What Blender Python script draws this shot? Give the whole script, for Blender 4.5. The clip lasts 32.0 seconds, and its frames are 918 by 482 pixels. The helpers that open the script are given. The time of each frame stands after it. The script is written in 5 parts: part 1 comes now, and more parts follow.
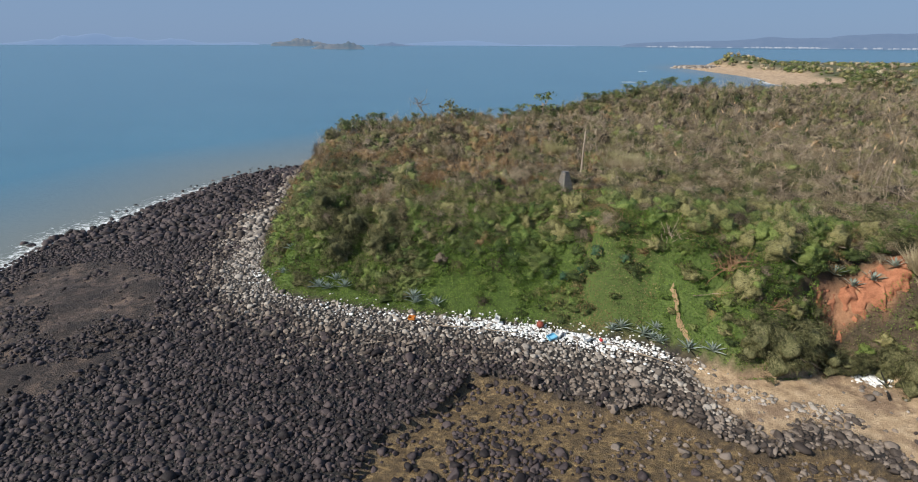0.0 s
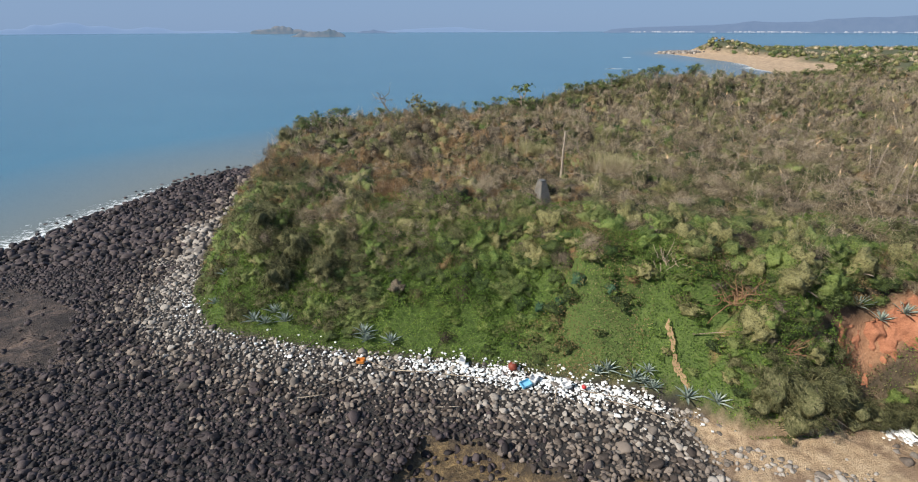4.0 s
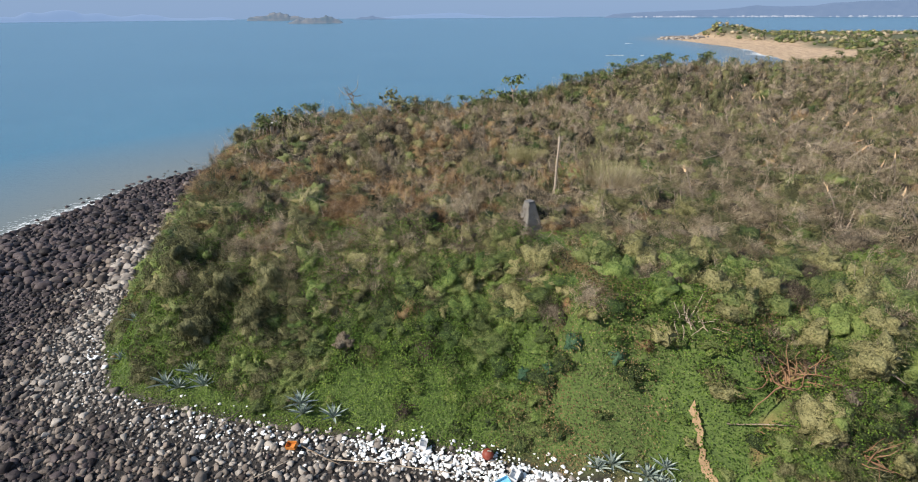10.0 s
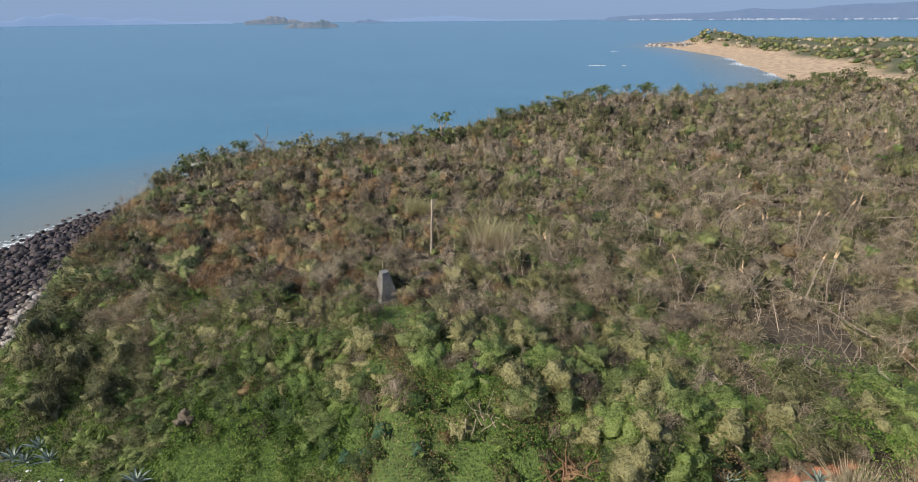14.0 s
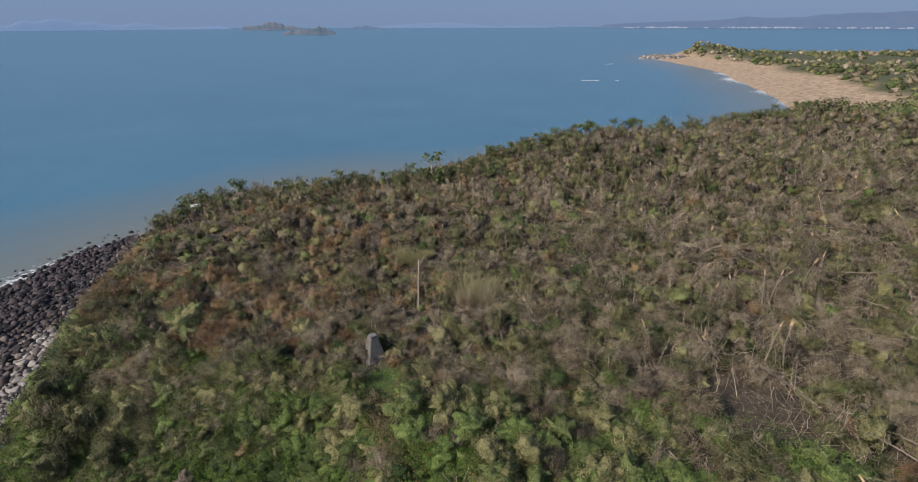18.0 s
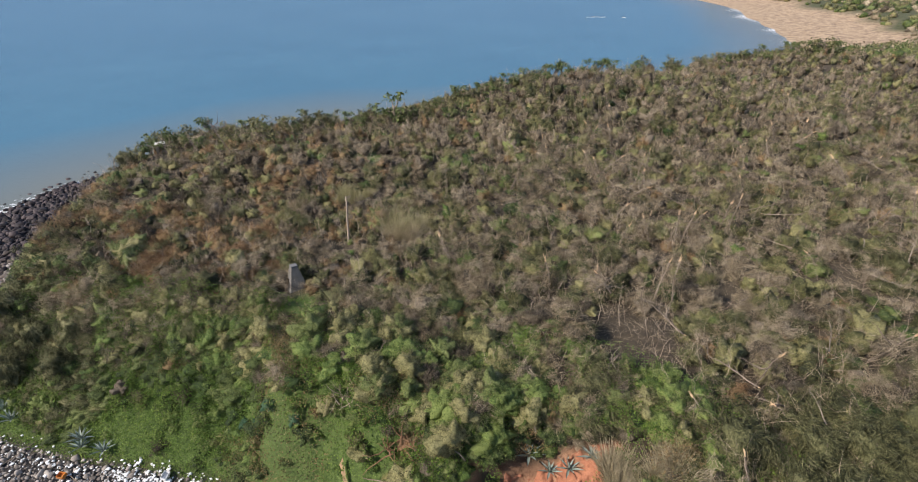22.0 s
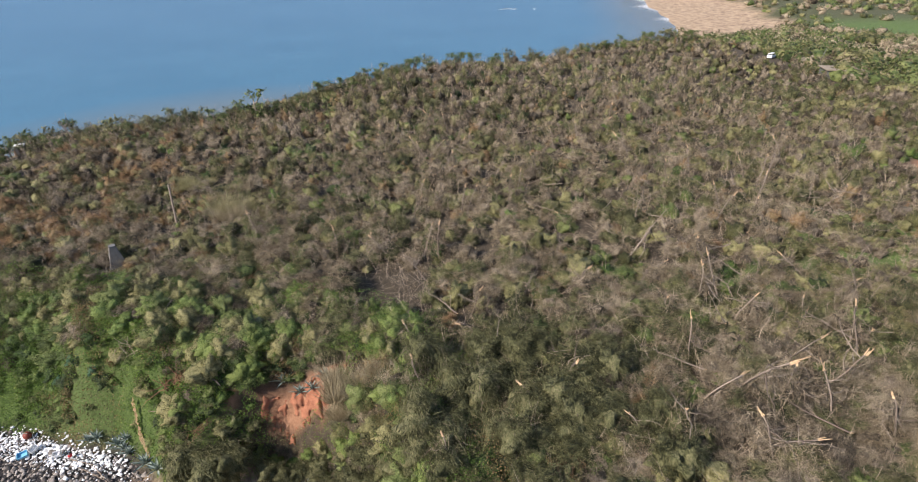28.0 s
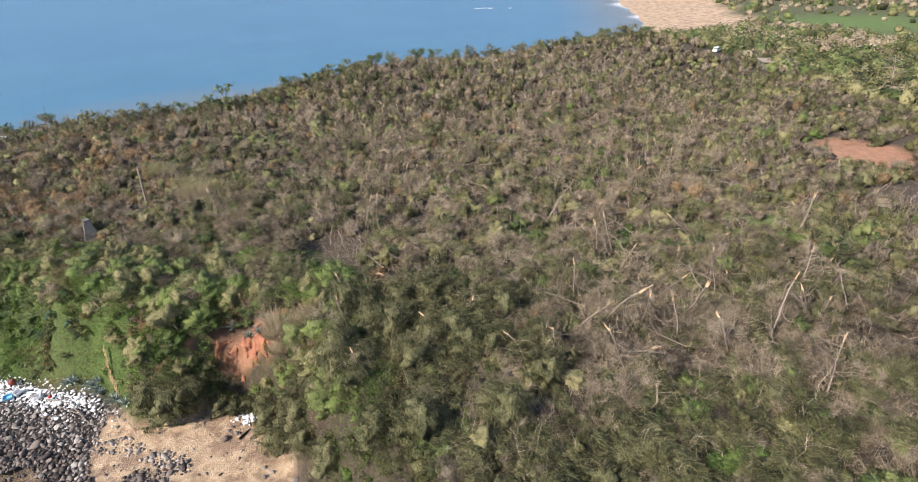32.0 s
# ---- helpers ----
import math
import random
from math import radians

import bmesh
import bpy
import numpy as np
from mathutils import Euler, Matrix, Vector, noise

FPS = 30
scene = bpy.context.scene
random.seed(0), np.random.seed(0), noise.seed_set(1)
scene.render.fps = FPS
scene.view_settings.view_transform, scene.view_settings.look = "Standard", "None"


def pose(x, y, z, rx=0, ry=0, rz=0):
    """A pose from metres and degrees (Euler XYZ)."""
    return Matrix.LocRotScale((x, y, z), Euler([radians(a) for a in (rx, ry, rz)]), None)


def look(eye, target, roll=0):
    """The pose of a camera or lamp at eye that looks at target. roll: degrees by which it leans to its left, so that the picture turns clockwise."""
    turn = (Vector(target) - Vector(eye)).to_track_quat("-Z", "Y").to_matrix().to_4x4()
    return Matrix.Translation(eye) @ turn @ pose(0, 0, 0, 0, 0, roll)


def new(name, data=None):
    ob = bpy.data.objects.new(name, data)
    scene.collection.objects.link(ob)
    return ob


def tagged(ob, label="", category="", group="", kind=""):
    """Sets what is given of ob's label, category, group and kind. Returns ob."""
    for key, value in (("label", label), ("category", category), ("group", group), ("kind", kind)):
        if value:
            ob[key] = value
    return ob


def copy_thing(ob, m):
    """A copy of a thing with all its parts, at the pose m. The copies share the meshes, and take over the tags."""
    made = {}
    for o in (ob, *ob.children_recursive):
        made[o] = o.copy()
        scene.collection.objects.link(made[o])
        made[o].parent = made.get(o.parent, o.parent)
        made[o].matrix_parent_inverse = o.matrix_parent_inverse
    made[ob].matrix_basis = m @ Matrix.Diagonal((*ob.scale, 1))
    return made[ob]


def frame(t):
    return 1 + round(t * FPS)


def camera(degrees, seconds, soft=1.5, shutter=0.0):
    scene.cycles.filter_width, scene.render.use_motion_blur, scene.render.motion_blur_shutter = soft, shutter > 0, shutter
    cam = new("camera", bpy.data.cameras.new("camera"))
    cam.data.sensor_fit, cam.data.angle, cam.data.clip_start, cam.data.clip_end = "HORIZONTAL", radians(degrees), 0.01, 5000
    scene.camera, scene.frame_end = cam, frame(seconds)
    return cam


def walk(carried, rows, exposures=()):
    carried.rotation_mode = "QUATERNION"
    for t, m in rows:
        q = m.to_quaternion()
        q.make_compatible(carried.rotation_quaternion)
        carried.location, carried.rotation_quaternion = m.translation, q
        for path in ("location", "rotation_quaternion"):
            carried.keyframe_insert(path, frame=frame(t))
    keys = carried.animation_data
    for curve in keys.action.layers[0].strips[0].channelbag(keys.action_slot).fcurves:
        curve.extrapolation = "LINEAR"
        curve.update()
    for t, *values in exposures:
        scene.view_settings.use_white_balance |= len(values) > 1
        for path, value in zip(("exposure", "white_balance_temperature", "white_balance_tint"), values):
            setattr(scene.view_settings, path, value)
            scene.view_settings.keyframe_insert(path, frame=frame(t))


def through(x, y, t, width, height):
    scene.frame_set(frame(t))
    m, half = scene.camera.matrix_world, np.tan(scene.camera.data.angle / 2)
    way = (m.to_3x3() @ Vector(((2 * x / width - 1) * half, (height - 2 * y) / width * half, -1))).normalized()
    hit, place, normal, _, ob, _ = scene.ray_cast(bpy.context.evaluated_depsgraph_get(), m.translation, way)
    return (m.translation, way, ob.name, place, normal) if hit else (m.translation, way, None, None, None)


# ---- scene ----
cam = camera(80.2, 32.0, soft=1.0)
PATH = [
    (0, (-2.243, -15.794, 37.407), (-2.216, -13.917, 36.717), 0.3),
    (0.5, (-1.466, -14.755, 37.379), (-1.43, -12.878, 36.69), 0.3),
    (1, (-0.726, -13.441, 37.431), (-0.682, -11.564, 36.741), 0.2),
    (1.5, (-0.088, -11.902, 37.443), (-0.035, -10.026, 36.753), 0.1),
    (2, (0.477, -10.348, 37.442), (0.534, -8.472, 36.751), 0.0),
    (2.5, (0.74, -8.767, 37.508), (0.802, -6.892, 36.815), -0.1),
    (3, (0.995, -7.117, 37.57), (1.063, -5.244, 36.872), -0.1),
    (3.5, (1.238, -5.37, 37.6), (1.308, -3.502, 36.889), -0.1),
    (5.5, (2.005, 1.699, 37.416), (2.096, 3.541, 36.642), -0.2),
    (6, (2.346, 3.582, 37.361), (2.44, 5.424, 36.588), -0.2),
    (6.5, (2.717, 5.595, 37.353), (2.818, 7.436, 36.579), -0.3),
    (7, (3.26, 7.654, 37.35), (3.362, 9.495, 36.576), -0.4),
    (7.5, (3.854, 9.441, 37.37), (3.956, 11.283, 36.597), -0.4),
    (8, (4.241, 10.374, 37.443), (4.343, 12.215, 36.669), -0.3),
    (8.5, (4.326, 10.602, 37.281), (4.427, 12.443, 36.507), -0.3),
    (9, (4.396, 10.758, 37.099), (4.484, 12.601, 36.327), -0.3),
    (9.5, (4.807, 11.098, 37.064), (4.886, 12.941, 36.292), -0.3),
    (10, (5.632, 11.551, 37.197), (5.703, 13.395, 36.425), -0.4),
    (10.5, (6.827, 11.995, 37.667), (6.89, 13.84, 36.897), -0.4),
    (11, (8.48, 12.376, 38.363), (8.54, 14.222, 37.594), -0.4),
    (11.5, (10.396, 12.704, 39.117), (10.46, 14.549, 38.35), -0.5),
    (12, (12.655, 12.906, 39.971), (12.72, 14.752, 39.203), -0.6),
    (12.5, (15.08, 12.848, 40.869), (15.146, 14.694, 40.102), -0.6),
    (13, (17.66, 12.748, 41.923), (17.727, 14.594, 41.157), -0.8),
    (13.5, (20.166, 12.615, 43.18), (20.235, 14.461, 42.414), -0.7),
    (14, (21.698, 12.656, 44.553), (21.77, 14.502, 43.787), -0.5),
    (14.5, (21.893, 12.643, 45.88), (21.974, 14.49, 45.116), -0.3),
    (16.5, (21.701, 12.449, 50.53), (21.798, 14.299, 49.775), -0.3),
    (17, (21.92, 12.235, 51.53), (22.017, 14.086, 50.777), -0.3),
    (17.5, (22.414, 11.872, 52.312), (22.507, 13.723, 51.561), -0.2),
    (18, (23.196, 11.372, 52.85), (23.282, 13.224, 52.1), -0.2),
    (18.5, (24.227, 10.817, 52.97), (24.305, 12.665, 52.208), -0.3),
    (19, (25.319, 10.15, 52.916), (25.389, 11.982, 52.116), -0.3),
    (19.5, (26.576, 9.593, 53.142), (26.639, 11.4, 52.288), -0.2),
    (20, (28.113, 8.885, 53.173), (28.165, 10.668, 52.268), -0.3),
    (20.5, (29.652, 8.362, 53.344), (29.698, 10.132, 52.413), -0.3),
    (21, (31.434, 7.854, 53.599), (31.476, 9.619, 52.659), -0.2),
    (21.5, (33.346, 7.396, 53.783), (33.386, 9.161, 52.842), -0.2),
    (22, (35.5, 6.902, 53.892), (35.537, 8.666, 52.951), -0.1),
    (22.5, (37.863, 6.354, 54.115), (37.895, 8.118, 53.173), -0.2),
    (23, (40.348, 5.828, 54.358), (40.378, 7.591, 53.414), -0.1),
    (23.5, (42.977, 5.262, 54.659), (43.001, 7.024, 53.713), -0.2),
    (24, (45.444, 4.708, 54.905), (45.468, 6.469, 53.957), -0.2),
    (24.5, (47.914, 3.9, 55.042), (47.937, 5.661, 54.094), -0.2),
    (25, (49.975, 2.768, 55.173), (49.997, 4.529, 54.225), -0.3),
    (25.5, (51.812, 1.41, 55.26), (51.836, 3.171, 54.312), -0.3),
    (26, (53.3, -0.191, 55.381), (53.361, 1.569, 54.431), -0.4),
    (26.5, (54.571, -1.849, 55.363), (54.705, -0.093, 54.415), -0.7),
    (28.5, (58.459, -9.819, 57.64), (58.673, -8.083, 56.67), -0.4),
    (29, (59.093, -11.706, 57.768), (59.312, -9.971, 56.798), -0.4),
    (29.5, (59.766, -13.572, 57.784), (59.989, -11.836, 56.816), -0.5),
    (30, (60.417, -15.331, 57.899), (60.65, -13.596, 56.932), -0.6),
    (30.5, (61.28, -16.812, 57.916), (61.519, -15.077, 56.949), -0.7),
    (31, (62.319, -18.241, 57.882), (62.56, -16.507, 56.915), -0.7),
    (31.5, (63.66, -19.631, 57.944), (63.903, -17.897, 56.978), -0.8),
    (32, (65.174, -21.007, 57.924), (65.418, -19.273, 56.957), -0.8),
]
walk(cam, [(t, look(eye, target, roll)) for t, eye, target, roll in PATH],
     exposures=[(0, -0.09, 6500, 9), (3.5, 0.03, 6500, 9), (6, 0.17, 6500, 10), (13, 0.16, 6500, 11), (14.5, 0.03, 6450, 12), (17, -0.28, 6400, 14), (19, -0.34, 6400, 15), (21, -0.01, 6450, 15), (26, 0.14, 6450, 16), (29, 0.26, 6400, 17), (32, 0.44, 6400, 17)])

# ---- world and sun ----
SUN_FROM = Vector((-0.86, -0.46, 0.72)).normalized()
world = bpy.data.worlds.new("world")
scene.world = world
world.use_nodes = True
wn, wl = world.node_tree.nodes, world.node_tree.links
wn.clear()
sky = wn.new("ShaderNodeTexSky")
sky.sky_type = "NISHITA"
sky.sun_disc = False
sky.sun_elevation = math.asin(SUN_FROM.z)
sky.sun_rotation = math.atan2(SUN_FROM.x, SUN_FROM.y)
sky.air_density, sky.dust_density, sky.ozone_density = 1.3, 0.4, 5.0
bg = wn.new("ShaderNodeBackground")
bg.inputs["Strength"].default_value = 0.085
haze = wn.new("ShaderNodeBackground")
haze.inputs["Color"].default_value = (0.275, 0.415, 0.660, 1)
haze.inputs["Strength"].default_value = 0.86
blend = wn.new("ShaderNodeMixShader")
blend.inputs[0].default_value = 0.88
wo = wn.new("ShaderNodeOutputWorld")
tint = wn.new("ShaderNodeMix")
tint.data_type, tint.blend_type = "RGBA", "MULTIPLY"
tint.inputs["Factor"].default_value = 1.0
tint.inputs["B"].default_value = (0.80, 0.92, 1.15, 1)
wl.new(sky.outputs[0], tint.inputs["A"])
wl.new(tint.outputs["Result"], bg.inputs[0])
wl.new(bg.outputs[0], blend.inputs[1])
wl.new(haze.outputs[0], blend.inputs[2])
wl.new(blend.outputs[0], wo.inputs[0])
sun = new("sun", bpy.data.lights.new("sun", "SUN"))
sun.data.energy = 6.4
sun.data.angle = radians(0.6)
sun.data.color = (1.0, 0.93, 0.83)
sun.matrix_world = look(SUN_FROM * 200, (0, 0, 0))

rng = np.random.default_rng(7)


# ---- materials ----
def mat_new(name):
    m = bpy.data.materials.new(name)
    m.use_nodes = True
    nt = m.node_tree
    nt.nodes.clear()
    out = nt.nodes.new("ShaderNodeOutputMaterial")
    bsdf = nt.nodes.new("ShaderNodeBsdfPrincipled")
    nt.links.new(bsdf.outputs[0], out.inputs[0])
    return m, nt, bsdf, out


def ramp_of(nt, fac, stops):
    r = nt.nodes.new("ShaderNodeValToRGB")
    els = r.color_ramp.elements
    while len(els) < len(stops):
        els.new(0.5)
    for e, (p, c) in zip(els, stops):
        e.position, e.color = p, (*c, 1)
    nt.links.new(fac, r.inputs[0])
    return r.outputs[0]


def noise_of(nt, scale, detail=4.0, rough=0.6, coords="Position"):
    g = nt.nodes.new("ShaderNodeNewGeometry") if coords == "Position" else nt.nodes.new("ShaderNodeTexCoord")
    n = nt.nodes.new("ShaderNodeTexNoise")
    n.inputs["Scale"].default_value, n.inputs["Detail"].default_value, n.inputs["Roughness"].default_value = scale, detail, rough
    nt.links.new(g.outputs[coords], n.inputs["Vector"])
    return n.outputs["Fac"]


def mixc(nt, fac, a, b, mode="MIX"):
    m = nt.nodes.new("ShaderNodeMix")
    m.data_type, m.blend_type = "RGBA", mode
    for sock, v in ((m.inputs["Factor"], fac), (m.inputs["A"], a), (m.inputs["B"], b)):
        if isinstance(v, (int, float)):
            sock.default_value = v
        elif isinstance(v, tuple):
            sock.default_value = (*v, 1)
        else:
            nt.links.new(v, sock)
    return m.outputs["Result"]


def math_of(nt, op, a, b=0.0, clamp=False):
    m = nt.nodes.new("ShaderNodeMath")
    m.operation, m.use_clamp = op, clamp
    for sock, v in zip(m.inputs, (a, b)):
        if isinstance(v, (int, float)):
            sock.default_value = v
        else:
            nt.links.new(v, sock)
    return m.outputs[0]


def bump_of(nt, bsdf, height, strength=0.4, distance=0.05):
    b = nt.nodes.new("ShaderNodeBump")
    b.inputs["Strength"].default_value, b.inputs["Distance"].default_value = strength, distance
    nt.links.new(height, b.inputs["Height"])
    nt.links.new(b.outputs[0], bsdf.inputs["Normal"])


def leaf_mat(name, c1, c2, c3, patch=0.12, through=0.3, rough=0.55, vary=0.45, grain=(8.0, 8.0, 8.0), relief=0.09):
    """Foliage: each plant has its tint, every leaf differs a little, and so do patches of some metres; dense crowns show leaf-sized grain."""
    m, nt, bsdf, out = mat_new(name)
    g = nt.nodes.new("ShaderNodeNewGeometry")
    plant = nt.nodes.new("ShaderNodeAttribute")
    plant.attribute_name = "tint"
    o = nt.nodes.new("ShaderNodeObjectInfo")
    scaled = nt.nodes.new("ShaderNodeMapping")
    scaled.inputs["Scale"].default_value = grain
    nt.links.new(g.outputs["Position"], scaled.inputs[0])
    cell = nt.nodes.new("ShaderNodeTexVoronoi")
    cell.inputs["Scale"].default_value = 1.0
    nt.links.new(scaled.outputs[0], cell.inputs["Vector"])
    fine = nt.nodes.new("ShaderNodeTexNoise")
    fine.inputs["Scale"].default_value, fine.inputs["Detail"].default_value, fine.inputs["Roughness"].default_value = 0.6, 5.0, 0.7
    nt.links.new(scaled.outputs[0], fine.inputs["Vector"])
    hue = nt.nodes.new("ShaderNodeSeparateColor")
    nt.links.new(cell.outputs["Color"], hue.inputs[0])
    f = 0.5
    for v, k in ((noise_of(nt, patch, 3.0, 0.6), 0.7), (noise_of(nt, 0.6, 3.0, 0.6), 0.5), (fine.outputs["Fac"], 1.1), (hue.outputs[0], 0.30), (g.outputs["Random Per Island"], vary), (o.outputs["Random"], 0.2)):
        f = math_of(nt, "ADD", math_of(nt, "MULTIPLY", math_of(nt, "SUBTRACT", v, 0.5), k), f)
    f = math_of(nt, "ADD", f, math_of(nt, "MULTIPLY", plant.outputs["Fac"], 0.6), True)
    col = ramp_of(nt, f, [(0.1, c1), (0.5, c2), (0.92, c3)])
    nt.links.new(col, bsdf.inputs["Base Color"])
    bsdf.inputs["Roughness"].default_value = rough
    bsdf.inputs["Specular IOR Level"].default_value = 0.25
    bump_of(nt, bsdf, math_of(nt, "SUBTRACT", math_of(nt, "MULTIPLY", fine.outputs["Fac"], 2.0), cell.outputs["Distance"]), 1.0, relief)
    tr = nt.nodes.new("ShaderNodeBsdfTranslucent")
    nt.links.new(col, tr.inputs[0])
    mx = nt.nodes.new("ShaderNodeMixShader")
    mx.inputs[0].default_value = through
    nt.links.new(bsdf.outputs[0], mx.inputs[1])
    nt.links.new(tr.outputs[0], mx.inputs[2])
    nt.links.new(mx.outputs[0], out.inputs[0])
    return m


def plain_mat(name, c1, c2, scale=3.0, rough=0.8, bump=0.3, per_object=0.0, metal=0.0):
    m, nt, bsdf, out = mat_new(name)
    fine, coarse = noise_of(nt, scale * 5, 5.0), noise_of(nt, scale * 0.6, 3.0)
    f = math_of(nt, "ADD", math_of(nt, "MULTIPLY", fine, 0.5), math_of(nt, "MULTIPLY", coarse, 0.5), True)
    if per_object:
        g = nt.nodes.new("ShaderNodeNewGeometry")
        o = nt.nodes.new("ShaderNodeObjectInfo")
        r = math_of(nt, "FRACT", math_of(nt, "ADD", g.outputs["Random Per Island"], o.outputs["Random"]))
        f = math_of(nt, "ADD", f, math_of(nt, "MULTIPLY", math_of(nt, "SUBTRACT", r, 0.5), per_object), True)
    nt.links.new(ramp_of(nt, f, [(0.3, c1), (0.7, c2)]), bsdf.inputs["Base Color"])
    bsdf.inputs["Roughness"].default_value, bsdf.inputs["Metallic"].default_value = rough, metal
    bsdf.inputs["Specular IOR Level"].default_value = 0.3
    if bump:
        bump_of(nt, bsdf, fine, bump, 0.05)
    return m


M = {
    "vine": leaf_mat("vine_leaf", (0.046, 0.090, 0.015), (0.140, 0.232, 0.036), (0.28, 0.345, 0.075), vary=0.5),
    "bush": leaf_mat("bush_leaf", (0.022, 0.036, 0.012), (0.088, 0.122, 0.033), (0.215, 0.245, 0.084), through=0.14, vary=0.7),
    "bright": leaf_mat("bright_leaf", (0.030, 0.054, 0.014), (0.098, 0.156, 0.034), (0.235, 0.285, 0.082), through=0.14, vary=0.7),
    "olive": leaf_mat("olive_leaf", (0.040, 0.042, 0.016), (0.138, 0.136, 0.052), (0.33, 0.300, 0.135), through=0.14, vary=0.7),
    "needle": leaf_mat("casuarina_needle", (0.026, 0.029, 0.013), (0.108, 0.110, 0.046), (0.240, 0.226, 0.112), rough=0.7, through=0.15, grain=(8.0, 8.0, 3.0)),
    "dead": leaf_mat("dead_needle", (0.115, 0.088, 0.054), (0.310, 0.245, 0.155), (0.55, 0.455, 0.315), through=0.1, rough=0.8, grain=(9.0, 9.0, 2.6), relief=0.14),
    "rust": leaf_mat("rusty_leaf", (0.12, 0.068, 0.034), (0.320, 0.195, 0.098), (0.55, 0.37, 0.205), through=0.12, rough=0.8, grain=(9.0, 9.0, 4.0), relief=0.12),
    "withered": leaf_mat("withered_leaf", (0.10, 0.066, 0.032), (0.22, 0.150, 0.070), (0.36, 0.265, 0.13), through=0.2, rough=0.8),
    "bare": leaf_mat("bare_twigs_and_gaps", (0.032, 0.026, 0.018), (0.118, 0.094, 0.064), (0.28, 0.23, 0.165), through=0.05, rough=0.85, grain=(10.0, 10.0, 2.6), relief=0.16),
    "straw": leaf_mat("straw_blade", (0.30, 0.245, 0.145), (0.50, 0.42, 0.265), (0.68, 0.59, 0.41), through=0.25, rough=0.6),
    "reed": leaf_mat("reed_blade", (0.22, 0.20, 0.09), (0.42, 0.38, 0.19), (0.64, 0.58, 0.34), through=0.25, rough=0.55),
    "twig": plain_mat("grey_twig", (0.20, 0.15, 0.105), (0.46, 0.375, 0.28), 2.0, 0.85, 0.2, 0.5),
    "bark": plain_mat("weathered_bark", (0.13, 0.10, 0.075), (0.32, 0.26, 0.20), 3.0, 0.85, 0.5, 0.4),
    "palewood": plain_mat("split_wood", (0.42, 0.27, 0.14), (0.68, 0.49, 0.30), 4.0, 0.7, 0.3),
    "basalt": plain_mat("dark_basalt", (0.016, 0.0120, 0.0125), (0.070, 0.053, 0.052), 2.0, 0.7, 0.5, 0.9),
    "brownrock": plain_mat("brown_basalt", (0.050, 0.039, 0.033), (0.190, 0.154, 0.126), 2.0, 0.78, 0.5, 0.9),
    "palerock": plain_mat("pale_rock", (0.125, 0.106, 0.090), (0.335, 0.298, 0.258), 2.0, 0.8, 0.5, 0.7),
    "foam": plain_mat("plastic_foam", (0.72, 0.72, 0.70), (0.86, 0.86, 0.84), 3.0, 0.6, 0.15, 0.3),
    "agave": plain_mat("agave_leaf", (0.17, 0.22, 0.185), (0.34, 0.39, 0.335), 1.5, 0.5, 0.1, 0.3),
    "darkbark": plain_mat("dark_bark", (0.06, 0.048, 0.038), (0.15, 0.12, 0.095), 3.0, 0.85, 0.5, 0.4),
}

# ---- the plan: lines of the coast ----
TOE = [(-42, 137), (-43, 116), (-38, 83), (-33, 66), (-28, 58), (-20, 55), (-8, 51.5), (0, 50), (8, 48), (15, 44.7), (22, 43), (26, 40),
       (30, 35.5), (36, 35.5), (43, 38.5), (46.5, 36), (49, 31), (51, 26), (55, 20), (62, 8), (76, -6), (110, -22), (300, -70), (4600, -400),
       (4600, 1500), (1500, 980), (900, 850), (640, 870), (520, 930), (440, 930), (404, 880), (409, 744), (403, 619), (395, 565), (379, 485),
       (347, 392), (335, 360), (300, 345), (255, 315), (215, 272), (175, 240), (140, 224), (105, 205), (75, 187), (45, 170), (22, 160), (0, 157), (-22, 154), (-36, 147)]
WATER = [(-120, -400), (-95, -20), (-88, 20), (-82, 50), (-79, 71), (-80, 87), (-75, 96), (-70, 114), (-66, 130), (-63, 140), (-55, 149),
         (-47, 156), (-38, 165), (-20, 185), (0, 197), (25, 198), (48, 202), (78, 215), (108, 230), (142, 247), (180, 268), (215, 300),
         (246, 345), (261, 381), (283, 450), (312, 560), (331, 605), (342, 752), (346, 850), (385, 905), (430, 960), (530, 960),
         (640, 895), (900, 875), (1500, 1010), (4700, 1560), (4700, -400)]
SLAB = [(-76, 72), (-62, 75), (-48, 66), (-41, 50), (-42, 40), (-46, 34), (-60, 30), (-72, 50)]
MUD = [(-14, 10), (-11, 22), (-9, 27), (-3, 32), (0, 37.5), (5, 36), (9, 33), (14, 31), (19, 31.5), (23, 27), (27, 24), (34, 25), (38, 20), (36, 10)]
SAND = [(25, 39.5), (30, 36), (36, 36.5), (43, 39), (50, 34), (52, 22), (48, 10), (38, 10), (39, 25), (33, 29), (28.5, 26), (25.5, 31)]

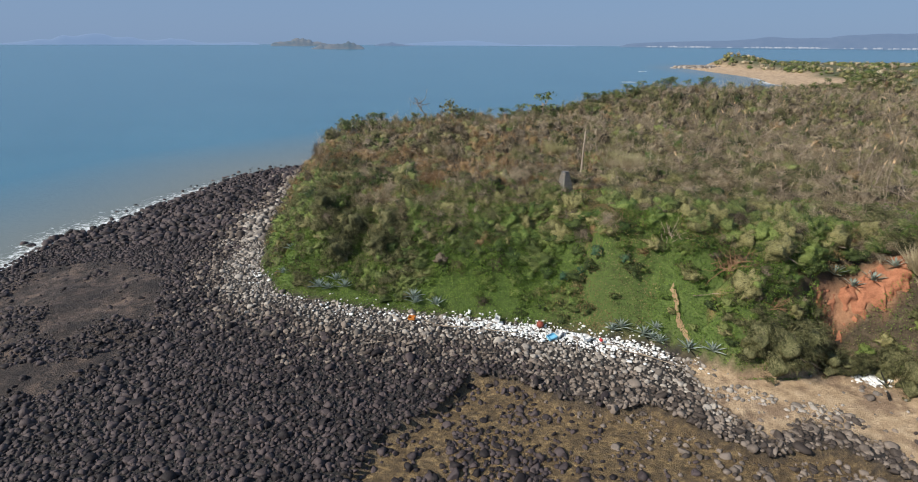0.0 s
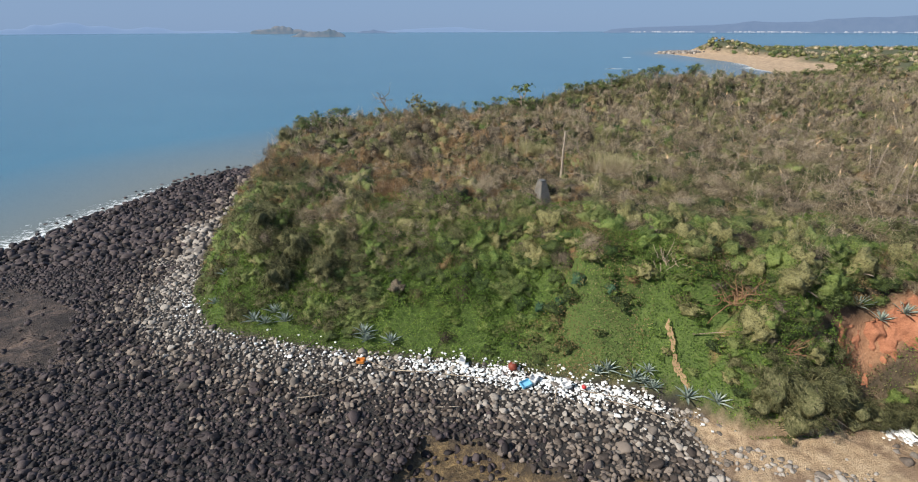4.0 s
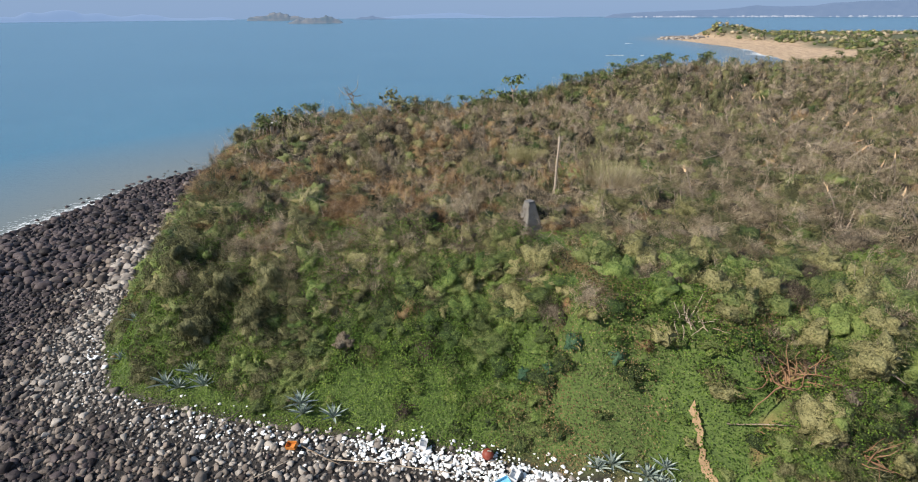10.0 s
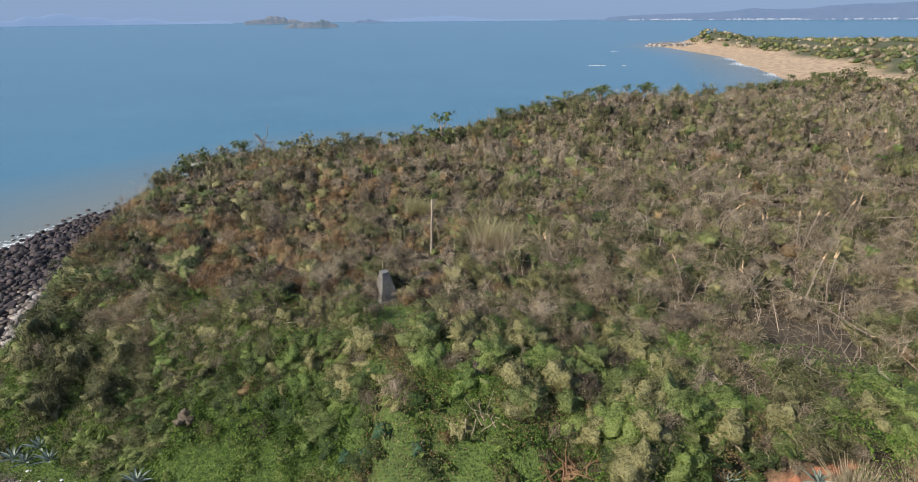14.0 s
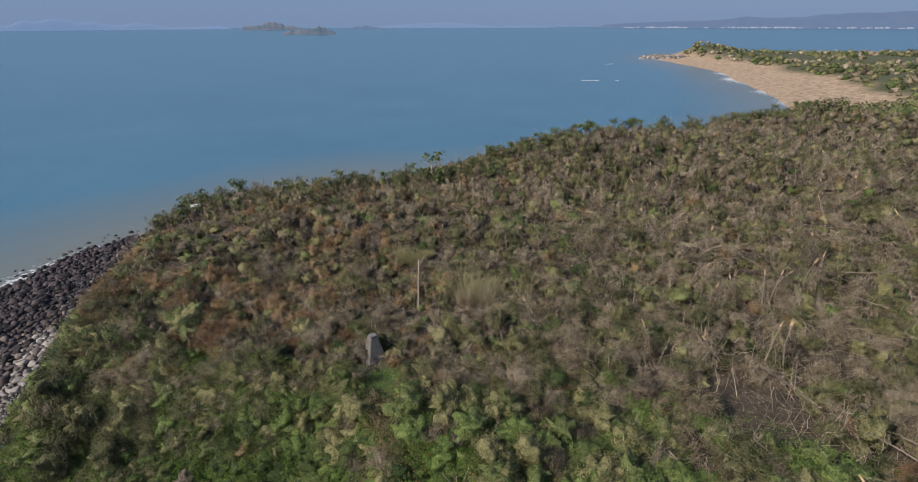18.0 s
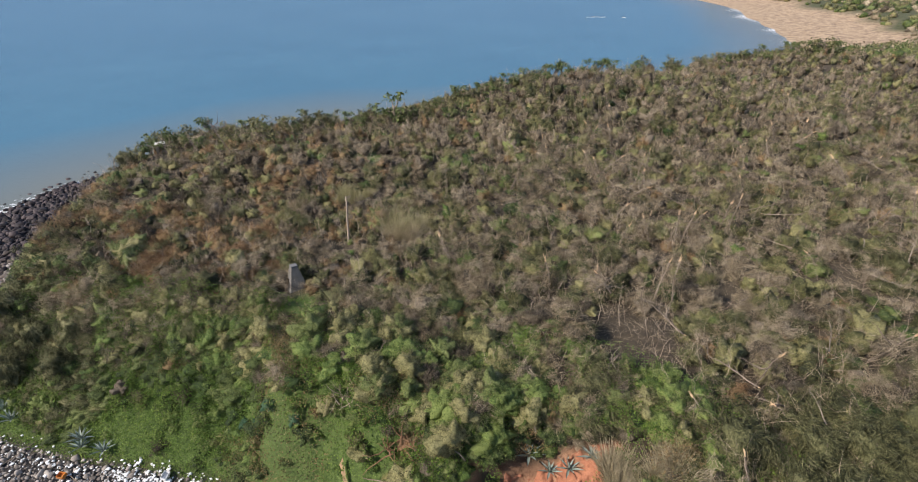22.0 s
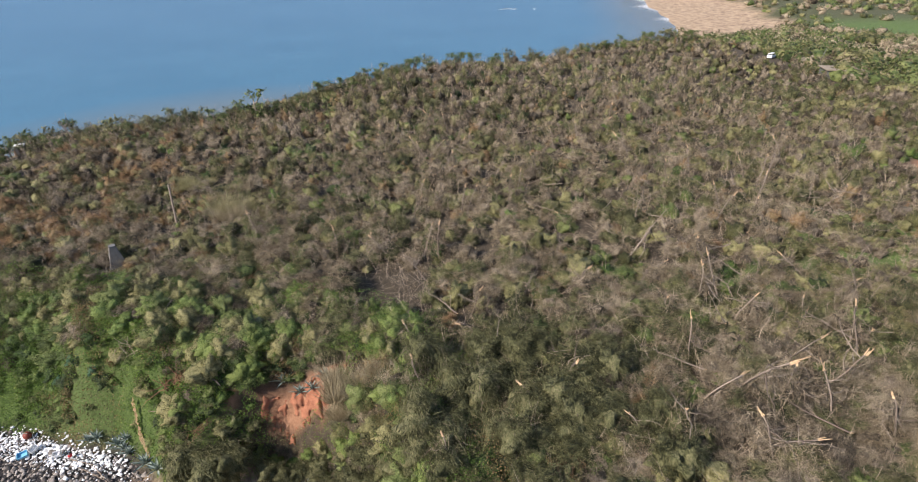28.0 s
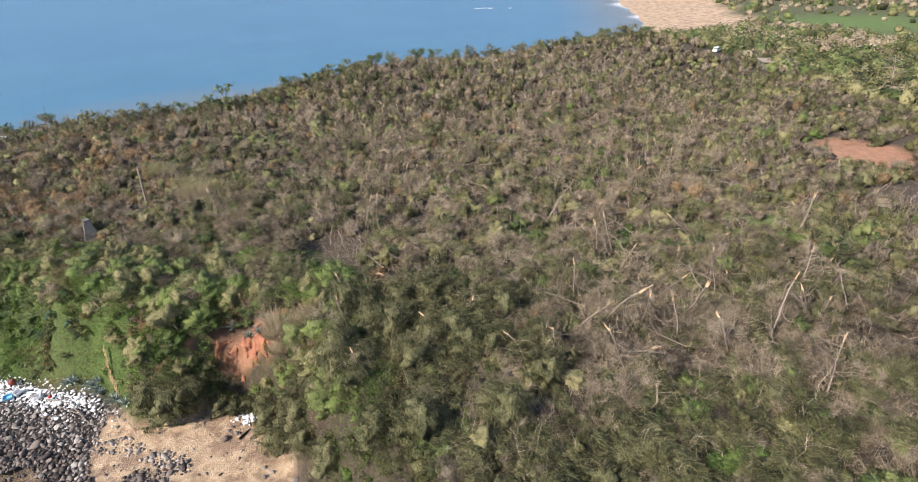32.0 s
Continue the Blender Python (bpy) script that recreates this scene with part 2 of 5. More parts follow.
# where agaves and broken trees stand (the third number is a tree's height)
AGAVES = [(-27.1, 63.9), (-27.7, 60.6), (-21.6, 56.8), (-19.1, 57.2), (-20.2, 56.3), (-17.6, 56.0), (-7.3, 52.2), (-7.6, 53.0), (-4.4, 51.6), (17.9, 44.4), (19.0, 44.3), (21.6, 43.4), (22.4, 42.9),
          (23.2, 42.2), (25.9, 40.3), (22.9, 43.3), (46.3, 41.1), (42.8, 42.6), (48.2, 40.8), (44.7, 41.7), (28.0, 38.6)]
SPOTS = [(62, 84.8, 6), (79.7, 82.8, 5), (60.9, 62.8, 5), (68.2, 75.6, 5), (64, 77.4, 4), (84.4, 28.1, 6.5), (90.1, 30.3, 8), (94, 28.4, 4.5), (108, 23.5, 8),
         (36.1, 70.8, 4.5), (88.2, 34.8, 5), (96.9, 41.3, 5), (97.6, 33.4, 5), (99.5, 29.5, 6), (106.8, 32.7, 6), (102.5, 22.9, 5.5), (89.7, 21.9, 6), (88.6, 23.1, 5.5),
         (117.9, 32.3, 6), (128.3, 46.4, 6), (59.1, 34.4, 4), (60.5, 24.9, 4), (79.5, 25.9, 4), (86, 28.8, 5), (96.7, 23.8, 5.5), (108, 14.5, 6), (63.8, 103.5, 5), (69.1, 94.8, 5)]
SPOTS += [(65.3, 77.9, 4.5), (69.3, 76.1, 5), (48.1, 63.9, 4), (53.5, 62.2, 4), (85.6, 90.9, 5), (77.5, 81.8, 5), (79.6, 50.6, 5), (98.2, 46, 5.5), (106.8, 95.8, 6),
         (63.1, 62.4, 5), (118.2, 70.3, 6), (107.4, 64.6, 6), (65.8, 47.5, 4)]


def side_of(poly, x, y):
    """Metres from the line, positive inside."""
    x, y = np.asarray(x, float), np.asarray(y, float)
    best, inside = np.full(x.shape, 1e9), np.zeros(x.shape, bool)
    for (ax, ay), (bx, by) in zip(poly, poly[1:] + poly[:1]):
        dx, dy = bx - ax, by - ay
        t = np.clip(((x - ax) * dx + (y - ay) * dy) / (dx * dx + dy * dy), 0, 1)
        best = np.minimum(best, np.hypot(x - ax - t * dx, y - ay - t * dy))
        if ay != by:
            inside ^= ((ay > y) != (by > y)) & (x < ax + (y - ay) * dx / dy)
    return np.where(inside, best, -best)


def value_noise(x, y, scale, seed=0):
    """Smooth noise between 0 and 1, with features of about scale metres."""
    x, y = np.asarray(x, float) / scale, np.asarray(y, float) / scale
    ix, iy = np.floor(x).astype(np.int64), np.floor(y).astype(np.int64)
    fx, fy = x - ix, y - iy
    fx, fy = fx * fx * (3 - 2 * fx), fy * fy * (3 - 2 * fy)

    def h(a, b):
        v = np.sin(a * 127.1 + b * 311.7 + seed * 74.7) * 43758.5453
        return v - np.floor(v)
    return (h(ix, iy) * (1 - fx) + h(ix + 1, iy) * fx) * (1 - fy) + (h(ix, iy + 1) * (1 - fx) + h(ix + 1, iy + 1) * fx) * fy


def ease(v):
    v = np.clip(v, 0, 1)
    return v * v * (3 - 2 * v)


def bell(x, y, cx, cy, rx, ry):
    return np.exp(-(((x - cx) / rx) ** 2 + ((y - cy) / ry) ** 2))


def height(x, y):
    x, y = np.asarray(x, float), np.asarray(y, float)
    toe, water = side_of(TOE, x, y), side_of(WATER, x, y)
    front = ease((88 - y) / 14)
    wide = (1 - front) * (15 - 4.5 * ease((x - 5) / 30)) + front * (15 + 5 * ease((x + 24) / 8) - 12.8 * ease((x - 9) / 10)) + 14 * ease((y - 230) / 60)
    far = ease((np.hypot(x - 40, y - 90) - 190) / 120)
    top = 14.6 + 1.6 * value_noise(x, y, 30, 3) + 1.5 * ease((x - 60) / 100) - 1.5 * ease((y - 95) / 40) * ease((60 - x) / 60)
    top += 5.0 * bell(x, y, 95, 158, 48, 34) + 3.2 * bell(x, y, 2, 114, 30, 16) + 2.5 * bell(x, y, 165, 200, 40, 25) + 3.0 * bell(x, y, 58, 158, 28, 20)
    top = top * (1 - far) + far * (5 + 4 * value_noise(x, y, 90, 5) + 11 * bell(x, y, 440, 905, 45, 70))
    r = np.clip(toe / wide, 0, 1)
    land = 2.1 + (top - 2.1) * (0.55 * ease(r) + 0.45 * (1 - (1 - r) ** 2)) + 0.5 * (value_noise(x, y, 3, 8) - 0.5) * ease(toe / 3)
    land -= 3.0 * bell(x, y, 31.5, 43.2, 3.0, 2.4)
    band = np.maximum(water, 0) / np.maximum(np.maximum(water, 0) + np.maximum(-toe, 0), 1e-6)
    shore = 2.1 * band ** 1.1 + 0.35 * (value_noise(x, y, 6, 2) - 0.5) * ease(band * 4)
    shore = np.where(side_of(MUD, x, y) > 0, np.minimum(shore, 0.75), shore)
    shore += (0.35 + 0.9 * (value_noise(x, y, 4, 15) - 0.5) + 0.5 * (value_noise(x, y, 1.7, 16) - 0.5)) * ease(side_of(SLAB, x, y) / 3)
    sea = np.maximum(water * 0.07, -4.0)
    return np.where(toe > 0, land, np.where(water > 0, shore, sea))


# ---- mesh helpers ----
def mesh_of(name, verts, faces, smooth=False):
    """A mesh from arrays: verts (n, 3), faces (m, k)."""
    verts, faces = np.ascontiguousarray(verts, np.float32), np.ascontiguousarray(faces, np.int32)
    me = bpy.data.meshes.new(name)
    k = faces.shape[1]
    me.vertices.add(len(verts))
    me.vertices.foreach_set("co", verts.ravel())
    me.loops.add(faces.size)
    me.loops.foreach_set("vertex_index", faces.ravel())
    me.polygons.add(len(faces))
    me.polygons.foreach_set("loop_start", np.arange(0, faces.size, k, dtype=np.int32))
    if smooth:
        me.polygons.foreach_set("use_smooth", np.ones(len(faces), bool))
    me.update(calc_edges=True)
    return me


def part(name, me, material, parent=None, label=""):
    ob = new(name, me)
    if material is not None and not me.materials:
        me.materials.append(material)
    ob.parent = parent
    if label:
        tagged(ob, label)
    return ob


def quads_mesh(name, q):
    return mesh_of(name, q.reshape(-1, 3), np.arange(len(q) * q.shape[1]).reshape(-1, q.shape[1]))


def place_quads(templates, pos, size, yaw, tall=None):
    """Copies of quad templates (n, 4, 3), one at each place, chosen in turn, as one array."""
    out = []
    tall = np.ones(len(pos)) if tall is None else tall
    which = rng.integers(0, len(templates), len(pos))
    for k, tpl in enumerate(templates):
        sel = which == k
        if not sel.any():
            continue
        p, s, a, h = pos[sel], size[sel], yaw[sel], tall[sel]
        c, sn = np.cos(a)[:, None, None], np.sin(a)[:, None, None]
        x, y, z = tpl[None, ..., 0], tpl[None, ..., 1], tpl[None, ..., 2]
        s3 = s[:, None, None]
        q = np.stack([(x * c - y * sn) * s3, (x * sn + y * c) * s3, z * s3 * h[:, None, None]], -1) + p[:, None, None, :]
        out.append(q.reshape(-1, tpl.shape[1], 3))
    return np.concatenate(out)


def unit(v):
    return v / np.maximum(np.linalg.norm(v, axis=-1, keepdims=True), 1e-9)


def strips(base, way, length, width, droop=0.0):
    """Thin tapering blades from base along way."""
    n = len(base)
    side = unit(np.cross(way, rng.normal(size=(n, 3))))
    tip = base + way * (1.1 * length)[:, None] + np.array([0, 0, -1.0]) * (droop * length)[:, None]
    w = (width / 2)[:, None] * side
    return np.stack([base - w, base + w, tip], 1)


def leaves(centre, normal, size):
    n = len(centre)
    a = unit(np.cross(normal, rng.normal(size=(n, 3))))
    b = np.cross(normal, a)
    a, b = a * size[:, None] * 0.5, b * size[:, None] * 0.36
    return np.stack([centre - a, centre + b, centre + a, centre - b], 1)


def ball(sub):
    bm = bmesh.new()
    bmesh.ops.create_icosphere(bm, subdivisions=sub, radius=1)
    bm.verts.index_update()
    v = np.array([x.co[:] for x in bm.verts])
    f = np.array([[x.index for x in p.verts] for p in bm.faces])
    bm.free()
    return v, f


BALLS = {k: ball(k) for k in (1, 2, 3)}


def crown(sub, n, leaf, twiggy=False, lobes=26, droop=0.5, lean=(0.25, -0.1), reach=0.3, ragged=1.0, dense=0.86, jag=0.10, upright=0.15, loose=0.45):
    """A plant of radius about 1: a ragged dense crown of many lobes with clefts between them, and single leaves or sprays over it."""
    o = np.array([0, 0, 0.36])
    c = unit(rng.normal(size=(lobes, 3)) + [0, 0, 0.5]) * rng.uniform(0.35, 0.80, (lobes, 1)) * [1, 1, 0.85]
    rad = rng.uniform(0.12, 0.30, lobes)
    c, rad = np.concatenate([c, [[0, 0, -0.05]]]), np.append(rad, 0.50)
    shift = rng.uniform(-40, 40, 3)

    def surface(d):
        b = d @ c.T
        disc = b * b - (c * c).sum(-1) + rad * rad
        hit = np.where(disc > 0, b + np.sqrt(np.maximum(disc, 0)), 0.0)
        k = hit.argmax(-1)
        r = hit.max(-1)
        p = d * r[:, None]
        rough = np.array([noise.noise(Vector(q * 4.5 + shift)) * 0.16 + noise.noise(Vector(q * 11 + shift)) * 0.10 for q in p])
        return d * (r * (1 + ragged * rough))[:, None], unit(p - c[k]), k

    hue = np.clip(rng.normal(size=lobes + 1) * 0.12, -0.3, 0.3)
    v, f = BALLS[sub]
    body, _, k = surface(v)
    body = body * (dense * (1 + jag * np.clip(rng.normal(size=len(v)), -2, 2)))[:, None] + o
    body[:, 2] = np.maximum(body[:, 2], -0.12)
    body_hue = hue[k]
    m = n // 22 if twiggy else n
    d = unit(rng.normal(size=(m, 3)) + [0, 0, 0.45])
    p, nrm, k = surface(d)
    p = p * rng.uniform(dense, 1.12, (m, 1)) + o
    leaf_hue = hue[k]
    if twiggy:
        way = unit(0.55 * nrm + [lean[0], lean[1], -droop] + loose * rng.normal(size=(m, 3)))
        j = int(m * upright)
        way[:j] = unit(nrm[:j] * 0.5 + [0, 0, 0.9] + 0.35 * rng.normal(size=(j, 3)))
        t = rng.integers(0, m, n)
        leaf_hue = np.clip(rng.normal(size=m) * 0.24, -0.5, 0.5)[t]
        way = unit(way[t] + 0.32 * rng.normal(size=(n, 3)))
        p = p[t] + 0.085 * rng.normal(size=(n, 3))
        p[:, 2] = np.maximum(p[:, 2], 0.0)
        q = strips(p - way * reach * 0.3, way, rng.uniform(0.5, 1.4, n) * reach, rng.uniform(0.6, 1.4, n) * leaf, 0.15)
    else:
        p[:, 2] = np.maximum(p[:, 2], 0.0)
        q = leaves(p, unit(nrm + 0.55 * rng.normal(size=(n, 3)) + [0, 0, 0.2]), rng.uniform(0.6, 1.4, n) * leaf)[:, [0, 1, 2]]
    return body, f, q, body_hue, np.repeat(leaf_hue, 3)


def grass_tuft(n=60, fine=0.03, spread=0.75):
    a, out = rng.uniform(0, 6.283, n), spread * rng.uniform(0.1, 1.0, n)
    way = unit(np.stack([np.cos(a) * out, np.sin(a) * out, np.ones(n)], -1))
    base = np.stack([np.cos(a), np.sin(a), np.zeros(n)], -1) * rng.uniform(0, 0.25, (n, 1))
    return strips(base, way, rng.uniform(0.6, 1.25, n), np.full(n, fine), 0.12)


def stick(bends=3, spread=0.25, r0=0.02):
    """A bare bent stem of height 1, three-sided, as quads."""
    p = np.zeros((bends + 1, 3))
    for i in range(bends):
        p[i + 1] = p[i] + unit(np.r_[rng.normal(size=2) * spread, 1.0]) / bends
    ang = np.array([0, 2.094, 4.189])
    ring = np.stack([np.cos(ang), np.sin(ang), 0 * ang], -1)
    q = []
    for i in range(bends):
        ra, rb = r0 * (1 - 0.75 * i / bends), r0 * (1 - 0.75 * (i + 1) / bends)
        for j in range(3):
            k = (j + 1) % 3
            q.append([p[i] + ring[j] * ra, p[i] + ring[k] * ra, p[i + 1] + ring[k] * rb, p[i + 1] + ring[j] * rb])
    return np.array(q)


def stick_tree(arms=5):
    q = [stick(3, 0.25, 0.010)]
    for _ in range(arms):
        s = stick(2, 0.4, 0.007) * rng.uniform(0.35, 0.75)
        a, tilt = rng.uniform(0, 6.28), rng.uniform(0.5, 1.2)
        rot = np.array(Euler((tilt, 0, a)).to_matrix())
        q.append(s @ rot.T + [0, 0, rng.uniform(0.35, 0.85)])
    return np.concatenate(q)


def with_z(x, y, up=0.0):
    return np.stack([x, y, height(x, y) + up], -1)


def scatter(x0, x1, y0, y1, count):
    return rng.uniform(x0, x1, count), rng.uniform(y0, y1, count)


# ---- ground: one sheet to the horizon ----
def lines(dense0, dense1, step, far0, far1):
    mid = np.arange(dense0, dense1 + step, step)
    lo, hi = [dense0], [mid[-1]]
    s = step
    while lo[-1] > far0:
        s *= 1.13
        lo.append(lo[-1] - s)
    s = step
    while hi[-1] < far1:
        s *= 1.09
        hi.append(hi[-1] + s)
    return np.concatenate([np.array(lo[1:])[::-1], mid, np.array(hi[1:])])


def grid_sheet(name, xs, ys, zfun):
    gx, gy = np.meshgrid(xs, ys)
    z = zfun(gx.ravel(), gy.ravel())
    nx, ny = len(xs), len(ys)
    i = (np.arange(ny - 1)[:, None] * nx + np.arange(nx - 1)[None]).ravel()
    return mesh_of(name, np.stack([gx.ravel(), gy.ravel(), z], -1), np.stack([i, i + 1, i + nx + 1, i + nx], -1), True), gx.ravel(), gy.ravel()


def colour_layer(me, name, channels):
    a = me.attributes.new(name, "FLOAT_COLOR", "POINT")
    a.data.foreach_set("color", np.ascontiguousarray(np.stack(channels, -1), np.float32).ravel())


def clay_mask(x, y):
    wob = 0.6 + 0.5 * value_noise(x, y, 1.6, 21) + 0.3 * value_noise(x, y, 0.6, 22)
    m = np.maximum.reduce([bell(x, y, 45.4, 40.9 - 0.10 * (x - 45), 5.6, 1.08) * wob * 1.5, bell(x, y, 38.3, 43.4, 0.8, 0.6) * wob * 1.4, bell(x, y, 31.3, 43.4, 1.1, 0.7) * wob * 1.2,
                           bell(x, y, 166, 76, 13, 12) * wob * 1.0, bell(x, y, 30.5, 60, 0.7, 2.2) * wob * 1.2, bell(x, y, 29.3, 42.0, 1.0, 0.4) * wob * 1.2, bell(x, y, 39.3, 44.1, 0.7, 0.5) * wob * 1.4,
                           bell(x, y, 16.4, 52, 0.5, 0.8) * wob * 1.4, bell(x, y, 191, 164, 3, 5) * wob, bell(x, y, 37.7, 40.3, 0.8, 0.6) * wob * 1.3])
    return ease((m - 0.45) / 0.25)


def clearing(x, y):
    return np.maximum.reduce([bell(x, y, 84.5, 46.5, 5, 4.5), bell(x, y, 80, 65.5, 5, 3), bell(x, y, 66.5, 66, 6, 3.5), bell(x, y, 49, 108, 5, 2.5), bell(x, y, 19.7, 110, 3, 3),
                              bell(x, y, 45, 88, 3, 3), bell(x, y, 62, 70, 3, 2)])


def open_spot(x, y):
    """Where the scrub leaves single things free: 1 at the thing, 0 away from it."""
    m = np.maximum.reduce([bell(x, y, 15.8, 65.9, 1.7, 2.0), bell(x, y, 20.3, 76.5, 1.8, 3.2), bell(x, y, 29.6, 79.5, 3.5, 3.2), bell(x, y, 44.8, 39.0, 5.8, 3.0),
                           bell(x, y, 195, 179, 4, 5), bell(x, y, 202, 153, 8, 6), bell(x, y, 51.3, 38.4, 3.2, 2.2), bell(x, y, 64, 39, 2, 1.5), bell(x, y, 58.4, 40, 2, 1.5),
                           bell(x, y, 19.5, 92.5, 2.5, 2), bell(x, y, 31.2, 43.0, 2.2, 1.7), bell(x, y, -26, 117, 4, 7), bell(x, y, 16.8, 61.5, 3, 4.5)])
    for ax, ay in AGAVES:
        m = np.maximum(m, bell(x, y, ax, ay - 0.3, 1.3, 1.5))
    for ax, ay, h in SPOTS:
        m = np.maximum(m, 0.75 * bell(x, y, ax, ay - 0.6, 1.5, 1.8))
    return m


def greenness(x, y):
    return np.maximum.reduce([bell(x, y, 88, 52, 3, 3), bell(x, y, 19.7, 111, 2.5, 3.5), bell(x, y, 110, 45, 9, 8), bell(x, y, 128, 52, 12, 10),
                              bell(x, y, 18, 61, 3, 4), 0.6 * bell(x, y, 380, 325, 90, 60), 0.22 * ease((np.hypot(x - 40, y - 90) - 170) / 60)])


gxs, gys = lines(-95, 135, 1.05, -4700, 4700), lines(6, 175, 1.05, -500, 4700)
me, X, Y = grid_sheet("ground", gxs, gys, height)
toe_d, water_d = side_of(TOE, X, Y), side_of(WATER, X, Y)
sand_near = ease(side_of(SAND, X, Y) / 1.5 + 0.5) * (toe_d < 1)
sand_far = ease((Y - 300) / 30) * (toe_d < 3) * (water_d > -30)
mud = ease(side_of(MUD, X, Y) / 2 + 0.5)
colour_layer(me, "zone_a", [clay_mask(X, Y), np.maximum(sand_near, sand_far), mud, ease(greenness(X, Y) * 1.6)])
slope_green = ease(toe_d / 1.0) * ease((17 - toe_d) / 5) * ease((40 - X) / 10) * (Y < 80)
colour_layer(me, "zone_b", [(toe_d < 0) * (1 - sand_near) * (1 - sand_far), slope_green, ease(side_of(SLAB, X, Y) / 2 + 0.5), ease(-toe_d / 14 - 0.2)])
gm, nt, bsdf, out = mat_new("ground_soil")
za, zb = nt.nodes.new("ShaderNodeAttribute"), nt.nodes.new("ShaderNodeAttribute")
za.attribute_name, zb.attribute_name = "zone_a", "zone_b"
sa, sb = nt.nodes.new("ShaderNodeSeparateColor"), nt.nodes.new("ShaderNodeSeparateColor")
nt.links.new(za.outputs["Color"], sa.inputs[0])
nt.links.new(zb.outputs["Color"], sb.inputs[0])
fine, mid, coarse = noise_of(nt, 6.0, 6.0, 0.7), noise_of(nt, 0.9, 5.0, 0.65), noise_of(nt, 0.12, 3.0)
fm = math_of(nt, "ADD", math_of(nt, "MULTIPLY", fine, 0.5), math_of(nt, "MULTIPLY", mid, 0.5))
soil = ramp_of(nt, fm, [(0.3, (0.022, 0.016, 0.010)), (0.52, (0.070, 0.052, 0.031)), (0.72, (0.19, 0.145, 0.09))])
grass = ramp_of(nt, fm, [(0.3, (0.04, 0.07, 0.014)), (0.55, (0.11, 0.17, 0.035)), (0.75, (0.20, 0.22, 0.075))])
clay = ramp_of(nt, fm, [(0.3, (0.19, 0.090, 0.048)), (0.52, (0.38, 0.195, 0.105)), (0.75, (0.50, 0.29, 0.17))])
sandc = ramp_of(nt, fm, [(0.34, (0.24, 0.155, 0.088)), (0.48, (0.46, 0.325, 0.195)), (0.66, (0.64, 0.49, 0.325))])
gravel = ramp_of(nt, fm, [(0.3, (0.010, 0.009, 0.009)), (0.55, (0.028, 0.024, 0.022)), (0.75, (0.07, 0.06, 0.05))])
crack = nt.nodes.new("ShaderNodeTexVoronoi")
crack.feature = "DISTANCE_TO_EDGE"
crack.inputs["Scale"].default_value = 0.35
cg = nt.nodes.new("ShaderNodeNewGeometry")
warp = nt.nodes.new("ShaderNodeTexNoise")
warp.inputs["Scale"].default_value, warp.inputs["Detail"].default_value = 0.5, 4.0
nt.links.new(cg.outputs["Position"], warp.inputs["Vector"])
wadd = nt.nodes.new("ShaderNodeVectorMath")
wadd.operation = "MULTIPLY_ADD"
wadd.inputs[1].default_value = (5, 5, 5)
nt.links.new(warp.outputs["Color"], wadd.inputs[0])
nt.links.new(cg.outputs["Position"], wadd.inputs[2])
nt.links.new(wadd.outputs[0], crack.inputs["Vector"])
fs = math_of(nt, "ADD", math_of(nt, "MULTIPLY", fm, 0.55), math_of(nt, "MULTIPLY", noise_of(nt, 0.25, 5.0, 0.65), 0.45))
slabc = ramp_of(nt, fs, [(0.38, (0.022, 0.017, 0.015)), (0.5, (0.062, 0.046, 0.038)), (0.60, (0.19, 0.132, 0.098))])
slabc = mixc(nt, math_of(nt, "LESS_THAN", crack.outputs["Distance"], 0.018), slabc, (0.012, 0.010, 0.010))
rip = nt.nodes.new("ShaderNodeTexNoise")
rip.inputs["Scale"].default_value, rip.inputs["Detail"].default_value, rip.inputs["Roughness"].default_value = 1.0, 8.0, 0.8
rmap = nt.nodes.new("ShaderNodeMapping")
rmap.inputs["Scale"].default_value = (1.2, 2.0, 1.0)
rmap.inputs["Rotation"].default_value = (0, 0, 0.35)
nt.links.new(cg.outputs["Position"], rmap.inputs[0])
nt.links.new(rmap.outputs[0], rip.inputs["Vector"])
mudc = ramp_of(nt, math_of(nt, "ADD", math_of(nt, "MULTIPLY", fm, 0.4), math_of(nt, "MULTIPLY", rip.outputs["Fac"], 0.6)), [(0.40, (0.045, 0.029, 0.016)), (0.5, (0.165, 0.110, 0.052)), (0.60, (0.42, 0.29, 0.13))])
c = mixc(nt, math_of(nt, "MULTIPLY", sb.outputs[1], 0.9), soil, grass)
c = mixc(nt, za.outputs["Alpha"], c, grass)
c = mixc(nt, sb.outputs[0], c, gravel)
c = mixc(nt, sb.outputs[2], c, slabc)
c = mixc(nt, sa.outputs[2], c, mudc)
wet = math_of(nt, "MULTIPLY", math_of(nt, "SUBTRACT", noise_of(nt, 0.22, 5.0, 0.7), 0.47), 9.0, True)
sandc = mixc(nt, math_of(nt, "MULTIPLY", wet, 0.75), sandc, ramp_of(nt, fm, [(0.35, (0.11, 0.066, 0.040)), (0.65, (0.28, 0.18, 0.115))]))
c = mixc(nt, sa.outputs[1], c, sandc)
c = mixc(nt, sa.outputs[0], c, clay)
nt.links.new(c, bsdf.inputs["Base Color"])
